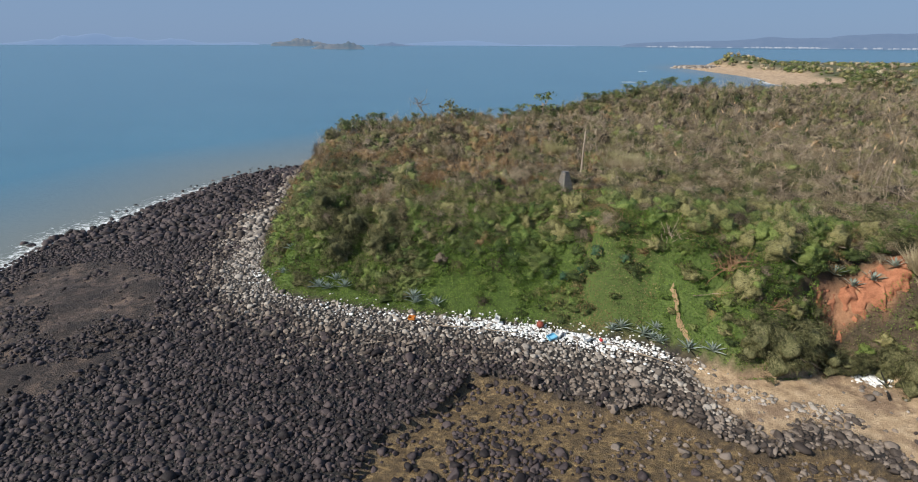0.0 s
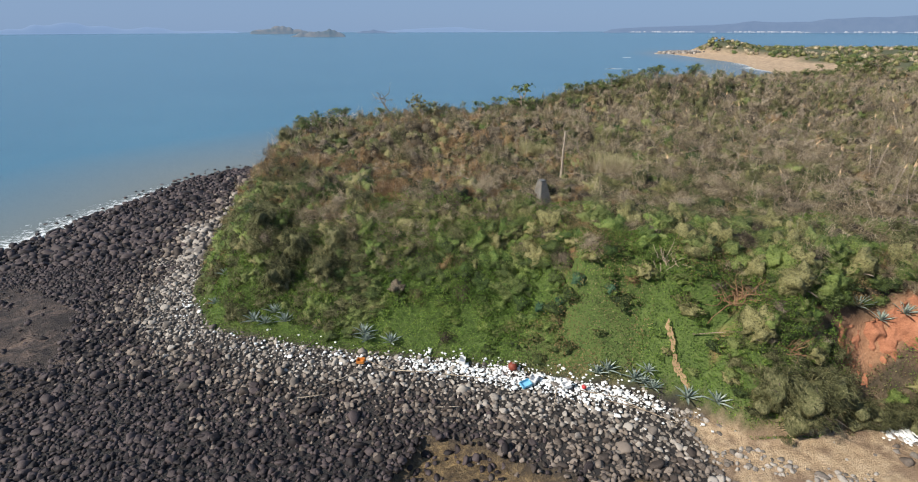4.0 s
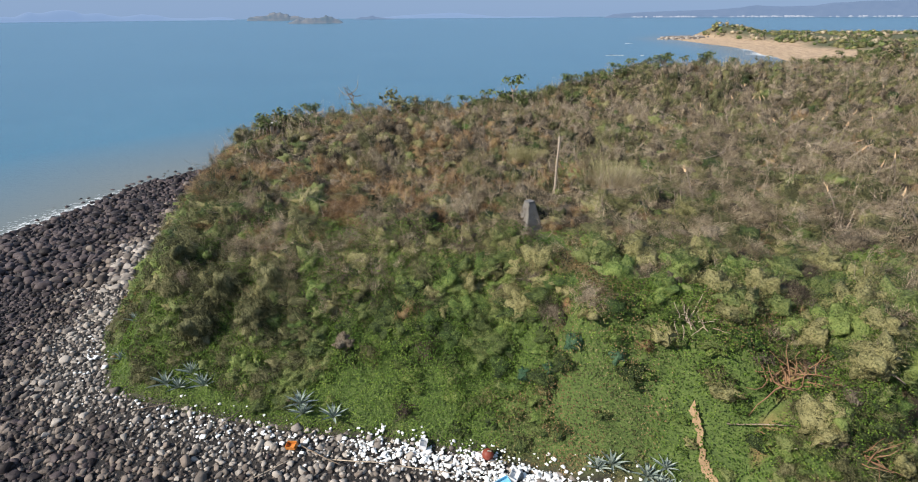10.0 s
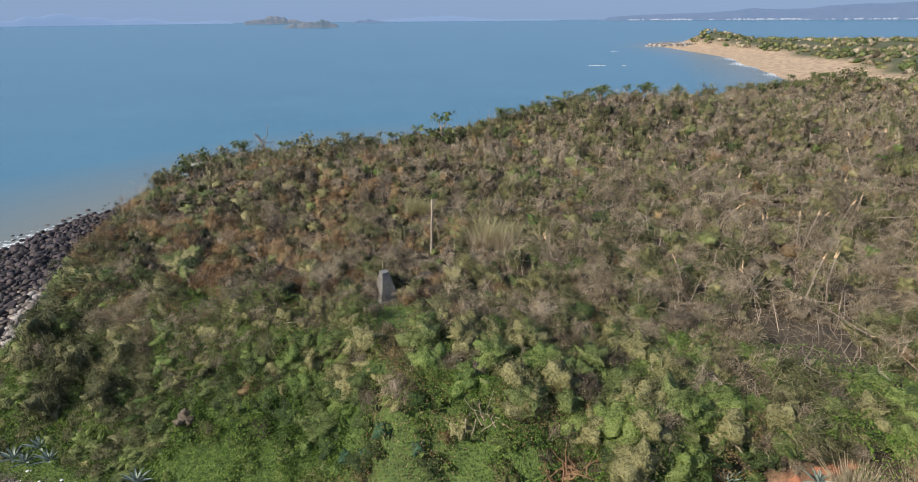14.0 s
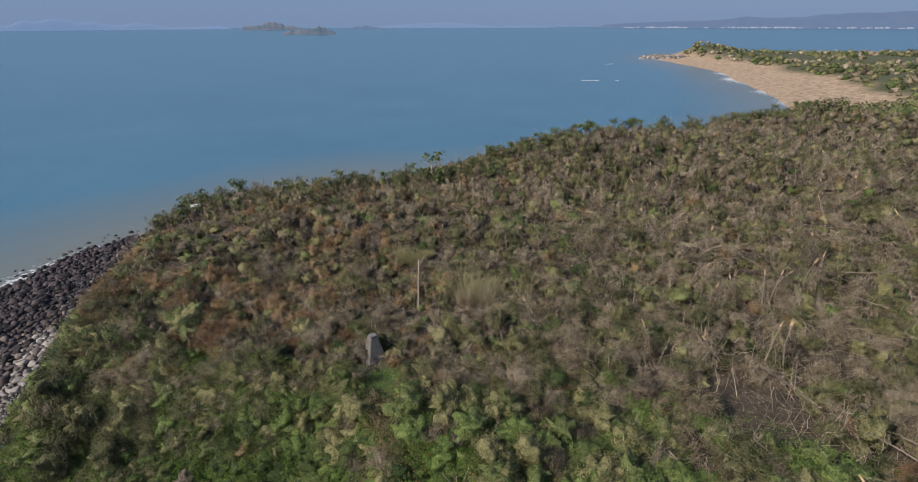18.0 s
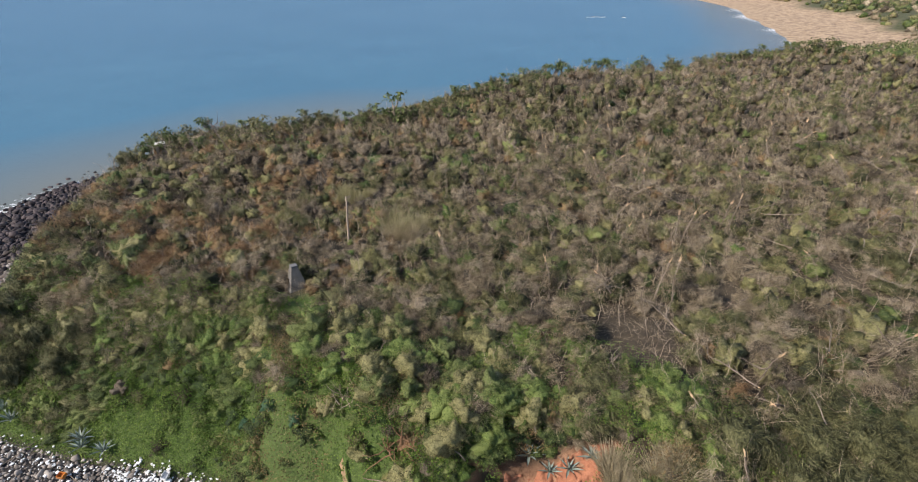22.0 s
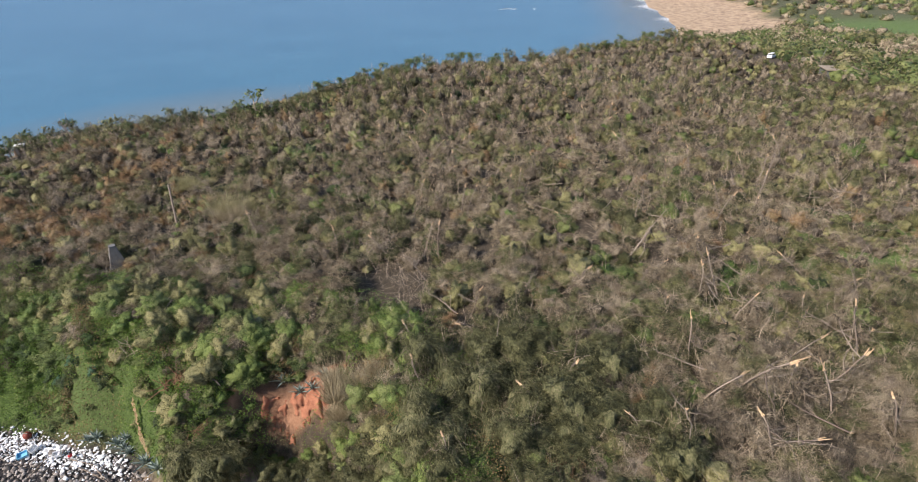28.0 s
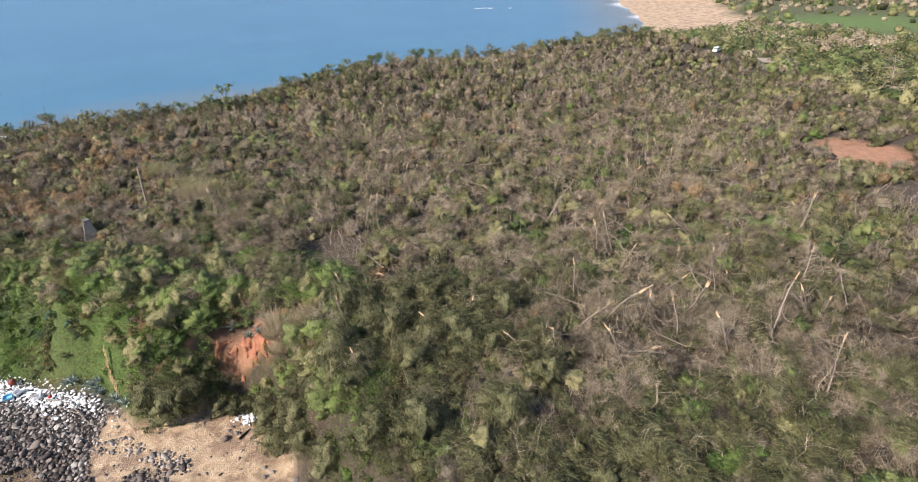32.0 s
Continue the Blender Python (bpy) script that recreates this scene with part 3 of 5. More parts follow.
nt.links.new(math_of(nt, "SUBTRACT", 0.9, math_of(nt, "MULTIPLY", sa.outputs[2], 0.45)), bsdf.inputs["Roughness"])
bump_of(nt, bsdf, math_of(nt, "ADD", fm, math_of(nt, "MULTIPLY", rip.outputs["Fac"], math_of(nt, "ADD", math_of(nt, "MULTIPLY", sa.outputs[2], 0.9), math_of(nt, "MULTIPLY", sb.outputs[2], 1.2)))), 1.0, 0.45)
ground = tagged(part("ground", me, gm), "headland soil, red clay, sand and rocky shore under scrub", "ground", kind="structure")

# ---- sea ----
sxs, sys_ = lines(-130, 60, 2.0, -4800, 4800), lines(0, 240, 2.0, -600, 4800)
me, X, Y = grid_sheet("sea", sxs, sys_, lambda x, y: 0 * x)
wd = -side_of(WATER, X, Y)
surf = 3.4 + 11 * bell(X, Y, -76, 100, 30, 32) - 1.6 * ease((Y - 250) / 40)
colour_layer(me, "shore", [np.clip(wd / 60, 0, 1), np.clip(wd / surf, 0, 1), ease((Y - 300) / 50) * ease((X - 150) / 50), 0 * X + 1])
sm, nt, bsdf, out = mat_new("sea_water")
at = nt.nodes.new("ShaderNodeAttribute")
at.attribute_name = "shore"
sep = nt.nodes.new("ShaderNodeSeparateColor")
nt.links.new(at.outputs["Color"], sep.inputs[0])
wave, swell, froth = noise_of(nt, 1.1, 4.0, 0.6), noise_of(nt, 0.012, 4.0, 0.6), noise_of(nt, 0.9, 7.0, 0.75)
deep = ramp_of(nt, swell, [(0.3, (0.046, 0.138, 0.200)), (0.7, (0.062, 0.166, 0.230))])
c = mixc(nt, math_of(nt, "SUBTRACT", 1.0, sep.outputs[0]), deep, (0.16, 0.165, 0.135))
foam = math_of(nt, "MULTIPLY", math_of(nt, "SUBTRACT", froth, math_of(nt, "ADD", 0.41, math_of(nt, "MULTIPLY", sep.outputs[1], 0.26))), 9.0, True)
foam = math_of(nt, "MULTIPLY", foam, math_of(nt, "LESS_THAN", sep.outputs[1], 0.95))
c = mixc(nt, foam, c, (0.72, 0.74, 0.74))
nt.links.new(c, bsdf.inputs["Base Color"])
nt.links.new(math_of(nt, "ADD", 0.22, math_of(nt, "MULTIPLY", foam, 0.6)), bsdf.inputs["Roughness"])
bsdf.inputs["IOR"].default_value = 1.33
bump_of(nt, bsdf, wave, 0.35, 0.25)
tagged(part("water", me, sm), "calm blue-green sea with white foam along the rocks", "sea", kind="structure")

# ---- far islands and coasts ----
def hill_row(name, bearing0, bearing1, dist, top, deep, mat, label, seed, floor=0.18):
    """A ridge on the horizon between two bearings (x over y), with an uneven crest."""
    n, rows = 90, 7
    u = np.linspace(0, 1, n)
    b = bearing0 + (bearing1 - bearing0) * u
    crest = sum(a * (value_noise(u * 100, 0 * u, s, seed + s) - 0.5) for a, s in ((0.7, 37), (0.35, 14), (0.18, 5), (0.08, 2)))
    crest = np.clip((0.55 + crest) * np.sin(np.pi * np.clip(u, 0.0, 1)) ** 0.55, floor * np.sin(np.pi * u) ** 0.3, 1) * top
    verts = []
    for r in range(rows):
        k = r / (rows - 1)
        d = dist - deep / 2 + deep * k
        z = crest * np.sin(np.pi * k) ** 0.8 - 0.5
        verts.append(np.stack([b * d / np.sqrt(1 + b * b), d / np.sqrt(1 + b * b), z], -1))
    i = (np.arange(rows - 1)[:, None] * n + np.arange(n - 1)[None]).ravel()
    me = mesh_of(name, np.concatenate(verts), np.stack([i, i + 1, i + n + 1, i + n], -1), True)
    return tagged(part(name, me, mat), label, "backdrop", kind="structure")


# Distance haze over far things is painted: bluish emission on a dark base.
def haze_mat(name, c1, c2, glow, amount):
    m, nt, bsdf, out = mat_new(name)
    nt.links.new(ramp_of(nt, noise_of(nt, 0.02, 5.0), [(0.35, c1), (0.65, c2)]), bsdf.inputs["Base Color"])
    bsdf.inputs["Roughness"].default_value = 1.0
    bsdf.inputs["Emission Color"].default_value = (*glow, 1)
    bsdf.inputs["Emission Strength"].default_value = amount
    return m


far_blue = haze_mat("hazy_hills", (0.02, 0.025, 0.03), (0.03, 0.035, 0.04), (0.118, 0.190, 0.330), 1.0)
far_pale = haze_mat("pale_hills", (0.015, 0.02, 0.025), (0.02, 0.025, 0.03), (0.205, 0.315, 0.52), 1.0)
isle_mat = haze_mat("hazy_island_rock", (0.02, 0.03, 0.028), (0.10, 0.08, 0.06), (0.085, 0.135, 0.21), 1.0)
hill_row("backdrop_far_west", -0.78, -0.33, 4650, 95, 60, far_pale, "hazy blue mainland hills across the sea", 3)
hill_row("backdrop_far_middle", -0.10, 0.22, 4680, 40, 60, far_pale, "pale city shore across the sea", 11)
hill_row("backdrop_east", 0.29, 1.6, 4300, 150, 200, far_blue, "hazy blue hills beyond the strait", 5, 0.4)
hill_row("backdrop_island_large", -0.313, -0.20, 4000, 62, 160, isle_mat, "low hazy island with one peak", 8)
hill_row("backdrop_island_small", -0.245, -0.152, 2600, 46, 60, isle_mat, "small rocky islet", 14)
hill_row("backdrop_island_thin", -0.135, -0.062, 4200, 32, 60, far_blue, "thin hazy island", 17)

# ---- mass vegetation ----
def place_shapes(shapes, pos, size, yaw, tall=None):
    """Copies of (verts, faces) shapes, joined into arrays."""
    vs, fs, base = [], [], 0
    which = rng.integers(0, len(shapes), len(pos))
    for k, (v, f) in enumerate(shapes):
        sel = np.flatnonzero(which == k)
        if not len(sel):
            continue
        q = stand(v, pos[sel], size[sel], yaw[sel], None if tall is None else tall[sel])
        vs.append(q.reshape(-1, 3))
        fs.append((f[None] + (np.arange(len(sel)) * len(v))[:, None, None]).reshape(-1, f.shape[1]) + base)
        base += len(sel) * len(v)
    return np.concatenate(vs), np.concatenate(fs)


def stand(v, pos, size, yaw, tall=None):
    """The points v (n, 3), turned, sized and stood at each place."""
    c, s, sz = np.cos(yaw)[:, None], np.sin(yaw)[:, None], size[:, None]
    up = sz if tall is None else sz * tall[:, None]
    return np.stack([(v[None, :, 0] * c - v[None, :, 1] * s) * sz, (v[None, :, 0] * s + v[None, :, 1] * c) * sz, v[None, :, 2] * up], -1) + pos[:, None, :]


def place_plants(templates, pos, size, yaw, tall):
    """Plants as crown() makes them: the joined crowns and leaves, each with its plant's and its lobe's tint."""
    cv, cf, ct, lq, lt, base = [], [], [], [], [], 0
    which, tint = rng.integers(0, len(templates), len(pos)), np.clip(rng.normal(size=len(pos)) * 0.17, -0.5, 0.5)
    for k, (v, f, q, vh, qh) in enumerate(templates):
        sel = np.flatnonzero(which == k)
        if not len(sel):
            continue
        cv.append(stand(v, pos[sel], size[sel], yaw[sel], tall[sel]).reshape(-1, 3))
        cf.append((f[None] + (np.arange(len(sel)) * len(v))[:, None, None]).reshape(-1, 3) + base)
        base += len(sel) * len(v)
        ct.append((tint[sel][:, None] + vh[None]).ravel())
        lq.append(stand(q.reshape(-1, 3), pos[sel], size[sel], yaw[sel], tall[sel]).reshape(-1, 3, 3))
        lt.append((tint[sel][:, None] + qh[None]).ravel())
    return np.concatenate(cv), np.concatenate(cf), np.concatenate(ct), np.concatenate(lq), np.concatenate(lt)


def tinted(me, tint):
    me.attributes.new("tint", "FLOAT", "POINT").data.foreach_set("value", np.ascontiguousarray(tint, np.float32))
    return me


def stuff(name, q, mat, label, category):
    return tagged(part(name, quads_mesh(name, q), mat), label, category, kind="stuff")


LEAFY = [crown(3, 1700, 0.072, lobes=34, ragged=1.3, dense=0.84, jag=0.15) for _ in range(7)]
DRY = dict(twiggy=True, lobes=30, ragged=1.8, dense=0.64, jag=0.2, upright=0.3, loose=1.1, lean=(0.35, -0.15))
MIXED = [crown(3, 1000, 0.066, lobes=40, ragged=2.0, dense=0.78, jag=0.2) for _ in range(5)] + [crown(2, 900, 0.013, droop=0.2, reach=0.40, **DRY) for _ in range(4)]
TWIGGY = [crown(2, 1150, 0.012, droop=0.2, reach=0.44, **DRY) for _ in range(8)]
PLUME = [crown(2, 900, 0.022, True, 24, 0.45, (0.7, -0.35), 0.28, 1.5, 0.74, 0.16, 0.05, 0.3) for _ in range(6)]
MID = {"leaf": [crown(3, 520, 0.085, lobes=36, ragged=2.0, dense=0.74, jag=0.18) for _ in range(6)], "twig": [crown(2, 560, 0.016, droop=0.2, reach=0.44, **DRY) for _ in range(7)]}
FAR = {"leaf": [crown(2, 260, 0.12, ragged=1.8, dense=0.66, jag=0.2) for _ in range(5)], "twig": [crown(2, 230, 0.023, droop=0.2, reach=0.44, **DRY) for _ in range(6)]}
MID["mixed"], FAR["mixed"] = MID["leaf"][:3] + MID["twig"], FAR["leaf"][:3] + FAR["twig"][:5]
WOODS = [crown(1, 60, 0.25, dense=0.8, jag=0.15) for _ in range(5)]
TUFT = [grass_tuft(46) for _ in range(4)]
def leaning(q, tilt):
    rot = np.array(Euler((tilt, 0, 0)).to_matrix())
    return q @ rot.T


BARE = [leaning(stick_tree(3), t) for t in (0, 0.15, 0.3, 0.5, 0.8, 1.1, 0.4, 1.25, 0.6, 0.2)]


BRIGHT_AT = [(45.5, 52.5, 4, 4.5), (22, 53, 5, 4), (42.5, 48, 3.5, 3), (66.9, 23, 3, 3), (56.8, 24.5, 2.5, 2.5), (95.7, 15, 3, 2), (89, 53.5, 4, 3), (102, 50, 4, 4), (159, 88, 10, 8), (29, 49, 4, 3), (-31, 115, 2.5, 2.5), (3, 117, 4, 3)]
# (6.3, 71) and (-10, 77) put darker scrub in place of shaded gaps.
DARK_AT = [(34.8, 56, 4, 3), (37.6, 109, 5, 3), (6.3, 71, 2.5, 3), (-10, 77, 3, 3), (38, 46.5, 4, 3), (33, 43.5, 3, 2.5), (140, 40, 14, 10)]
OLIVE_AT = [(40.2, 51.9, 1.8, 4), (-6.8, 138, 16, 9), (14, 61.5, 3.5, 3), (26, 47, 3, 3), (16, 92, 5, 4), (60, 40, 6, 3), (120, 70, 16, 12)]
NEEDLE_AT = [(74, 34, 8, 6), (68, 45, 5, 4), (79.6, 40, 5, 4), (-25, 65, 4, 4), (-14, 62, 5, 4), (35, 36, 4, 4), (60, 20, 9, 8), (88, 84, 6, 5), (128, 32, 12, 9)]


def near_any(spots, x, y):
    return np.maximum.reduce([bell(x, y, *c) for c in spots])


def pick_zone(x, y):
    """The plant kind at each place, by the chance that the stretch of the headland gives it."""
    d = side_of(TOE, x, y)
    n1, n2, n3 = value_noise(x, y, 9, 31), value_noise(x, y, 5, 32), value_noise(x, y, 16, 33)
    slope = ease((16.5 + 9 * (n1 - 0.5) + 5 * (n2 - 0.5) - d) / 5) * ease((49 - x) / 5) * ease((86 - y) / 8)
    gully = np.maximum(ease((20 - d) / 8) * ease((x - 46) / 5) * (y < 50), ease((22 - y) / 6) * ease((x - 50) / 8)) * (1 - slope)
    corner = ease((x - 80) / 8) * ease((38 - y) / 8) * (1 - 0.9 * ease((17 - y) / 4) * ease((104 - x) / 8))
    rusty = ease((34 - x) / 20) * ease((y - 64) / 8) * ease((126 - y) / 12)
    rim = (d < 22) * (y > 110) * 1.0
    top = np.clip(1 - slope - gully - corner, 0, 1)
    east = ease((x - 52) / 36) * ease((180 - y) / 50)
    b, k, o, c = (near_any(s, x, y) for s in (BRIGHT_AT, DARK_AT, OLIVE_AT, NEEDLE_AT))
    left, right = ease((-4 - x) / 8), ease((x - 13) / 6) * (0.35 + 1.5 * ease((d - 6) / 5))
    w = {
        "bush": slope * (0.50 + 0.8 * n1) + gully * (0.15 + 0.9 * (n2 > 0.6)) + top * (0.16 + 0.7 * (n2 > 0.66) + 0.6 * rim + 0.4 * left) + 2.2 * k + 0.15 * corner,
        "bright": slope * (0.30 + 0.7 * (n2 > 0.5)) + gully * 0.25 * (n1 > 0.5) + top * 0.03 + 1.6 * b,
        "olive": slope * (0.12 + 0.6 * right * n3) + gully * 0.5 + top * (0.65 + 0.9 * n3 + 0.5 * rim + 0.2 * east) + 2.0 * o,
        "needle": slope * 0.55 * left + gully * 1.3 + top * (0.06 + 0.35 * (n1 > 0.6) * ease((x - 15) / 35) + 0.2 * east) + 2.6 * c + 0.25 * corner,
        "dead": slope * 0.22 * right + gully * 0.2 + corner * 1.4 + top * (1.15 - 0.6 * rusty),
        "rust": slope * (0.05 + 0.25 * right) * (n2 > 0.5) + top * (0.12 + 2.2 * rusty * (n2 > 0.34)),
        "bare": slope * (0.05 + 0.22 * right) + gully * 0.25 + corner * 0.8 + top * (0.16 + 0.25 * east + 0.5 * (n3 > 0.6) * (n2 > 0.4)) + 0.6 * k,
    }
    keys = list(w)
    m = np.cumsum(np.stack([w[k] for k in keys], -1), -1)
    r = rng.uniform(0, 1, len(x)) * m[:, -1]
    return np.array(keys)[(r[:, None] > m).sum(-1)]


def on_land(x, y, margin=1.0):
    d = side_of(TOE, x, y)
    bare_vines = ease((8.5 - 2 * ease((x - 10) / 6) - d) / 3) * ease((x + 10) / 5) * ease((30 - x) / 5)
    ok = (d > margin) & (rng.uniform(0, 1, len(x)) > 0.55 * bare_vines) & (clay_mask(x, y) < 0.3) & (rng.uniform(0, 1, len(x)) > 1.15 * open_spot(x, y))
    return ok & (rng.uniform(0, 1, len(x)) > 0.85 * clearing(x, y))


# the thicket of the headland, nearest part
xx, yy = [], []
for x0, x1, y0, y1, n in ((-46, 50, 34, 90, 2700), (48, 120, -6, 46, 1700), (60, 150, 10, 60, 1300), (-46, 60, 90, 165, 1900), (50, 200, 60, 150, 3000), (60, 260, 150, 260, 2000)):
    a, b = scatter(x0, x1, y0, y1, n)
    xx.append(a), yy.append(b)
a, b = scatter(-38, 52, 30, 82, 3600)
bank = side_of(TOE, a, b)
ok = (bank > 1) & (bank < 16) & ((a < -6) | (a > 29) | (bank > 8) | ((a > 12) & (bank > 6)))
xx.append(a[ok]), yy.append(b[ok])
xx, yy = np.concatenate(xx), np.concatenate(yy)
ok = on_land(xx, yy)
xx, yy = xx[ok], yy[ok]
kind_at = pick_zone(xx, yy)
toe_at = side_of(TOE, xx, yy)
low = ease(toe_at / 9)
SIZES = {"bush": (1.2, 3.0), "bright": (1.1, 2.8), "olive": (1.2, 3.0), "needle": (1.6, 3.4), "dead": (1.2, 3.2), "rust": (1.1, 2.7), "bare": (1.2, 3.1)}
# Dead scrub gets darker inner crowns: shade of the gaps put into colour.
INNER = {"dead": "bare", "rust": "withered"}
SHAPES = {"bush": LEAFY, "bright": LEAFY, "olive": MIXED, "needle": PLUME, "dead": TWIGGY, "rust": TWIGGY, "bare": TWIGGY}
LABELS = {"bush": ("green_scrub", "dark green leafy scrub covering the slope"), "bright": ("leafy_scrub", "bright green leafy scrub and climbers"),
          "olive": ("olive_scrub", "olive-green wind-blown scrub"), "needle": ("casuarina_thicket", "dark feathery casuarina thicket"),
          "dead": ("dead_scrub", "grey-brown storm-killed scrub and needles"), "rust": ("withered_scrub", "rust-brown withered shrubs"),
          "bare": ("leafless_scrub", "dark leafless grey-brown scrub")}
for k, (lo, hi) in SIZES.items():
    sel = kind_at == k
    outer = (yy > 118) | (xx > 134)
    mid = ((yy > 76) | (xx > 112)) & ~outer
    leafy = {"bush": "leaf", "bright": "leaf", "olive": "mixed"}[k] if k in ("bush", "bright", "olive") else "twig"
    for prefix, there, shapes in (("", ~outer & ~mid, SHAPES[k]), ("inland_", mid, MID[leafy]), ("outer_", outer, FAR[leafy])):
        s2 = sel & there
        x, y = xx[s2], yy[s2]
        size = (lo + (hi - lo) * (0.45 * value_noise(x, y, 5.5, 91) + 0.55 * rng.uniform(0, 1, len(x)) ** 1.6)) * (0.55 + 0.45 * low[s2]) * (1 - 0.45 * open_spot(x, y))
        tall = (0.50 if k in ("bush", "bright") else 0.62) + (0.30 * outer[s2] + 0.30 * value_noise(x, y, 6, 92) ** 1.6 + 0.42 * rng.uniform(0, 1, len(x)) ** 3) * ease(toe_at[s2] / 10)
        cv, cf, ct, lq, lt = place_plants(shapes, with_z(x, y, -0.1), size, rng.uniform(-0.6, 0.6, len(x)) if k == "needle" else rng.uniform(0, 6.28, len(x)), tall)
        name, label = LABELS[k]
        tagged(part(prefix + name, tinted(quads_mesh(name, lq), lt), M[k]), label, "scrub", kind="stuff")
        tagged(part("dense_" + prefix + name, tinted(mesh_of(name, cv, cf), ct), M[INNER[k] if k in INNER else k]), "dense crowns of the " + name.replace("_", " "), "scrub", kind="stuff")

# bare stems between the shrubs
x, y = scatter(-40, 160, 0, 170, 9000)
ok = (side_of(TOE, x, y) > 9) & ((x > 40) | (y > 62)) & (clay_mask(x, y) < 0.3)
x, y = x[ok], y[ok]
stuff("bare_stems", place_quads(BARE, with_z(x, y), rng.uniform(1.8, 4.8, len(x)), rng.uniform(0, 6.28, len(x))), M["twig"], "thin bare grey stems left standing by a storm", "dead stems")

# the carpet of climbers on the slope
x, y = scatter(-36, 66, 14, 72, 620000)
d = side_of(TOE, x, y)
ok = (d > -0.3) & (d < 17) & (clay_mask(x, y) < 0.4) & (rng.uniform(0, 1, len(x)) < (0.35 + 0.65 * ease((14 - d) / 6)) * (1 - 0.5 * (x > 44)))
x, y = x[ok], y[ok]


def vine_top(x, y):
    lump = 1.0 * value_noise(x, y, 8, 40) + 1.3 * value_noise(x, y, 3.2, 41) + 0.8 * value_noise(x, y, 1.2, 42)
    return height(x, y) + 0.05 + lump * ease(side_of(TOE, x, y) / 3.5)


z0 = vine_top(x, y)
c = np.stack([x, y, z0 + rng.uniform(-0.05, 0.12, len(x))], -1)
nrm = unit(np.stack([(z0 - vine_top(x + 0.3, y)) / 0.3, (z0 - vine_top(x, y + 0.3)) / 0.3, 1 + 0 * x], -1))
nrm = unit(nrm + 0.75 * rng.normal(size=nrm.shape))
dry = 0.3 * ease((x - 40) / 4) + 0.12 * bell(x, y, 17, 46.5, 9, 5) + value_noise(x, y, 6, 44) + 0.5 * bell(x, y, 21, 45, 11, 6) + 0.14 * rng.uniform(-1, 1, len(x)) > 0.84
size = rng.uniform(0.10, 0.22, len(x))
stuff("creeping_vines", leaves(c[~dry], nrm[~dry], size[~dry]), M["vine"], "bright green creeping vines carpeting the bank", "vines")
brown = dry & (value_noise(x, y, 2.5, 45) + 0.22 * rng.uniform(-1, 1, len(x)) > 0.60)
dry &= ~brown
stuff("withered_vines", leaves(c[brown], nrm[brown], size[brown]), M["withered"], "withered brown creepers on the bank", "vines")
stuff("fading_vines", leaves(c[dry], nrm[dry], size[dry]), M["olive"], "fading olive-brown creepers and grass on the bank", "vines")

# dry grass tufts
x, y = scatter(-40, 150, 5, 160, 2600)
ok = (side_of(TOE, x, y) > 3) & (value_noise(x, y, 7, 51) + 0.8 * clearing(x, y) > 0.62) & ((x > 36) | (y > 64))
x, y = x[ok], y[ok]
stuff("dry_grass", place_quads(TUFT, with_z(x, y), rng.uniform(0.5, 1.2, len(x)), rng.uniform(0, 6.28, len(x))), M["straw"], "tufts of straw-coloured dry grass", "grass")

# far woods behind the bay
x, y = np.r_[rng.uniform(180, 1300, 22000), rng.uniform(185, 350, 4200)], np.r_[rng.uniform(60, 1100, 22000), rng.uniform(70, 330, 4200)]
ok = (side_of(TOE, x, y) > 3) & ((x > 250) | (y > 250) | (x > 200)) & (np.hypot(x, y) < 1500) & (value_noise(x, y, 60, 61) + 0.3 * (side_of(TOE, x, y) < 60) > 0.33)
ok &= (rng.uniform(0, 1, len(x)) > 1.1 * bell(x, y, 380, 325, 90, 70)) & (clay_mask(x, y) < 0.2)
ok &= rng.uniform(0, 1, len(x)) < np.clip(500 / np.hypot(x, y), 0.25, 1)
x, y = x[ok], y[ok]
dd = np.hypot(x, y)
for k, lo, hi in (("olive", 0.0, 0.42), ("bush", 0.42, 0.60), ("dead", 0.60, 0.8), ("bare", 0.8, 1.0)):
    r = value_noise(x, y, 25, 62) * 0.6 + rng.uniform(0, 0.4, len(x))
    sel = (r >= lo) & (r < hi)
    cv, cf, ct, lq, lt = place_plants(WOODS, with_z(x[sel], y[sel], -0.3), rng.uniform(2.8, 6.4, sel.sum()), rng.uniform(0, 6.28, sel.sum()), rng.uniform(0.55, 1.0, sel.sum()))
    tagged(part("far_" + LABELS[k][0], tinted(quads_mesh("woods", lq), lt), M[k]), "far coastal woods of mixed green and brown", "woods", kind="stuff")
    tagged(part("dense_far_" + LABELS[k][0], tinted(mesh_of("woods", cv, cf), ct), M[k]), "dense crowns of the far coastal woods", "woods", kind="stuff")

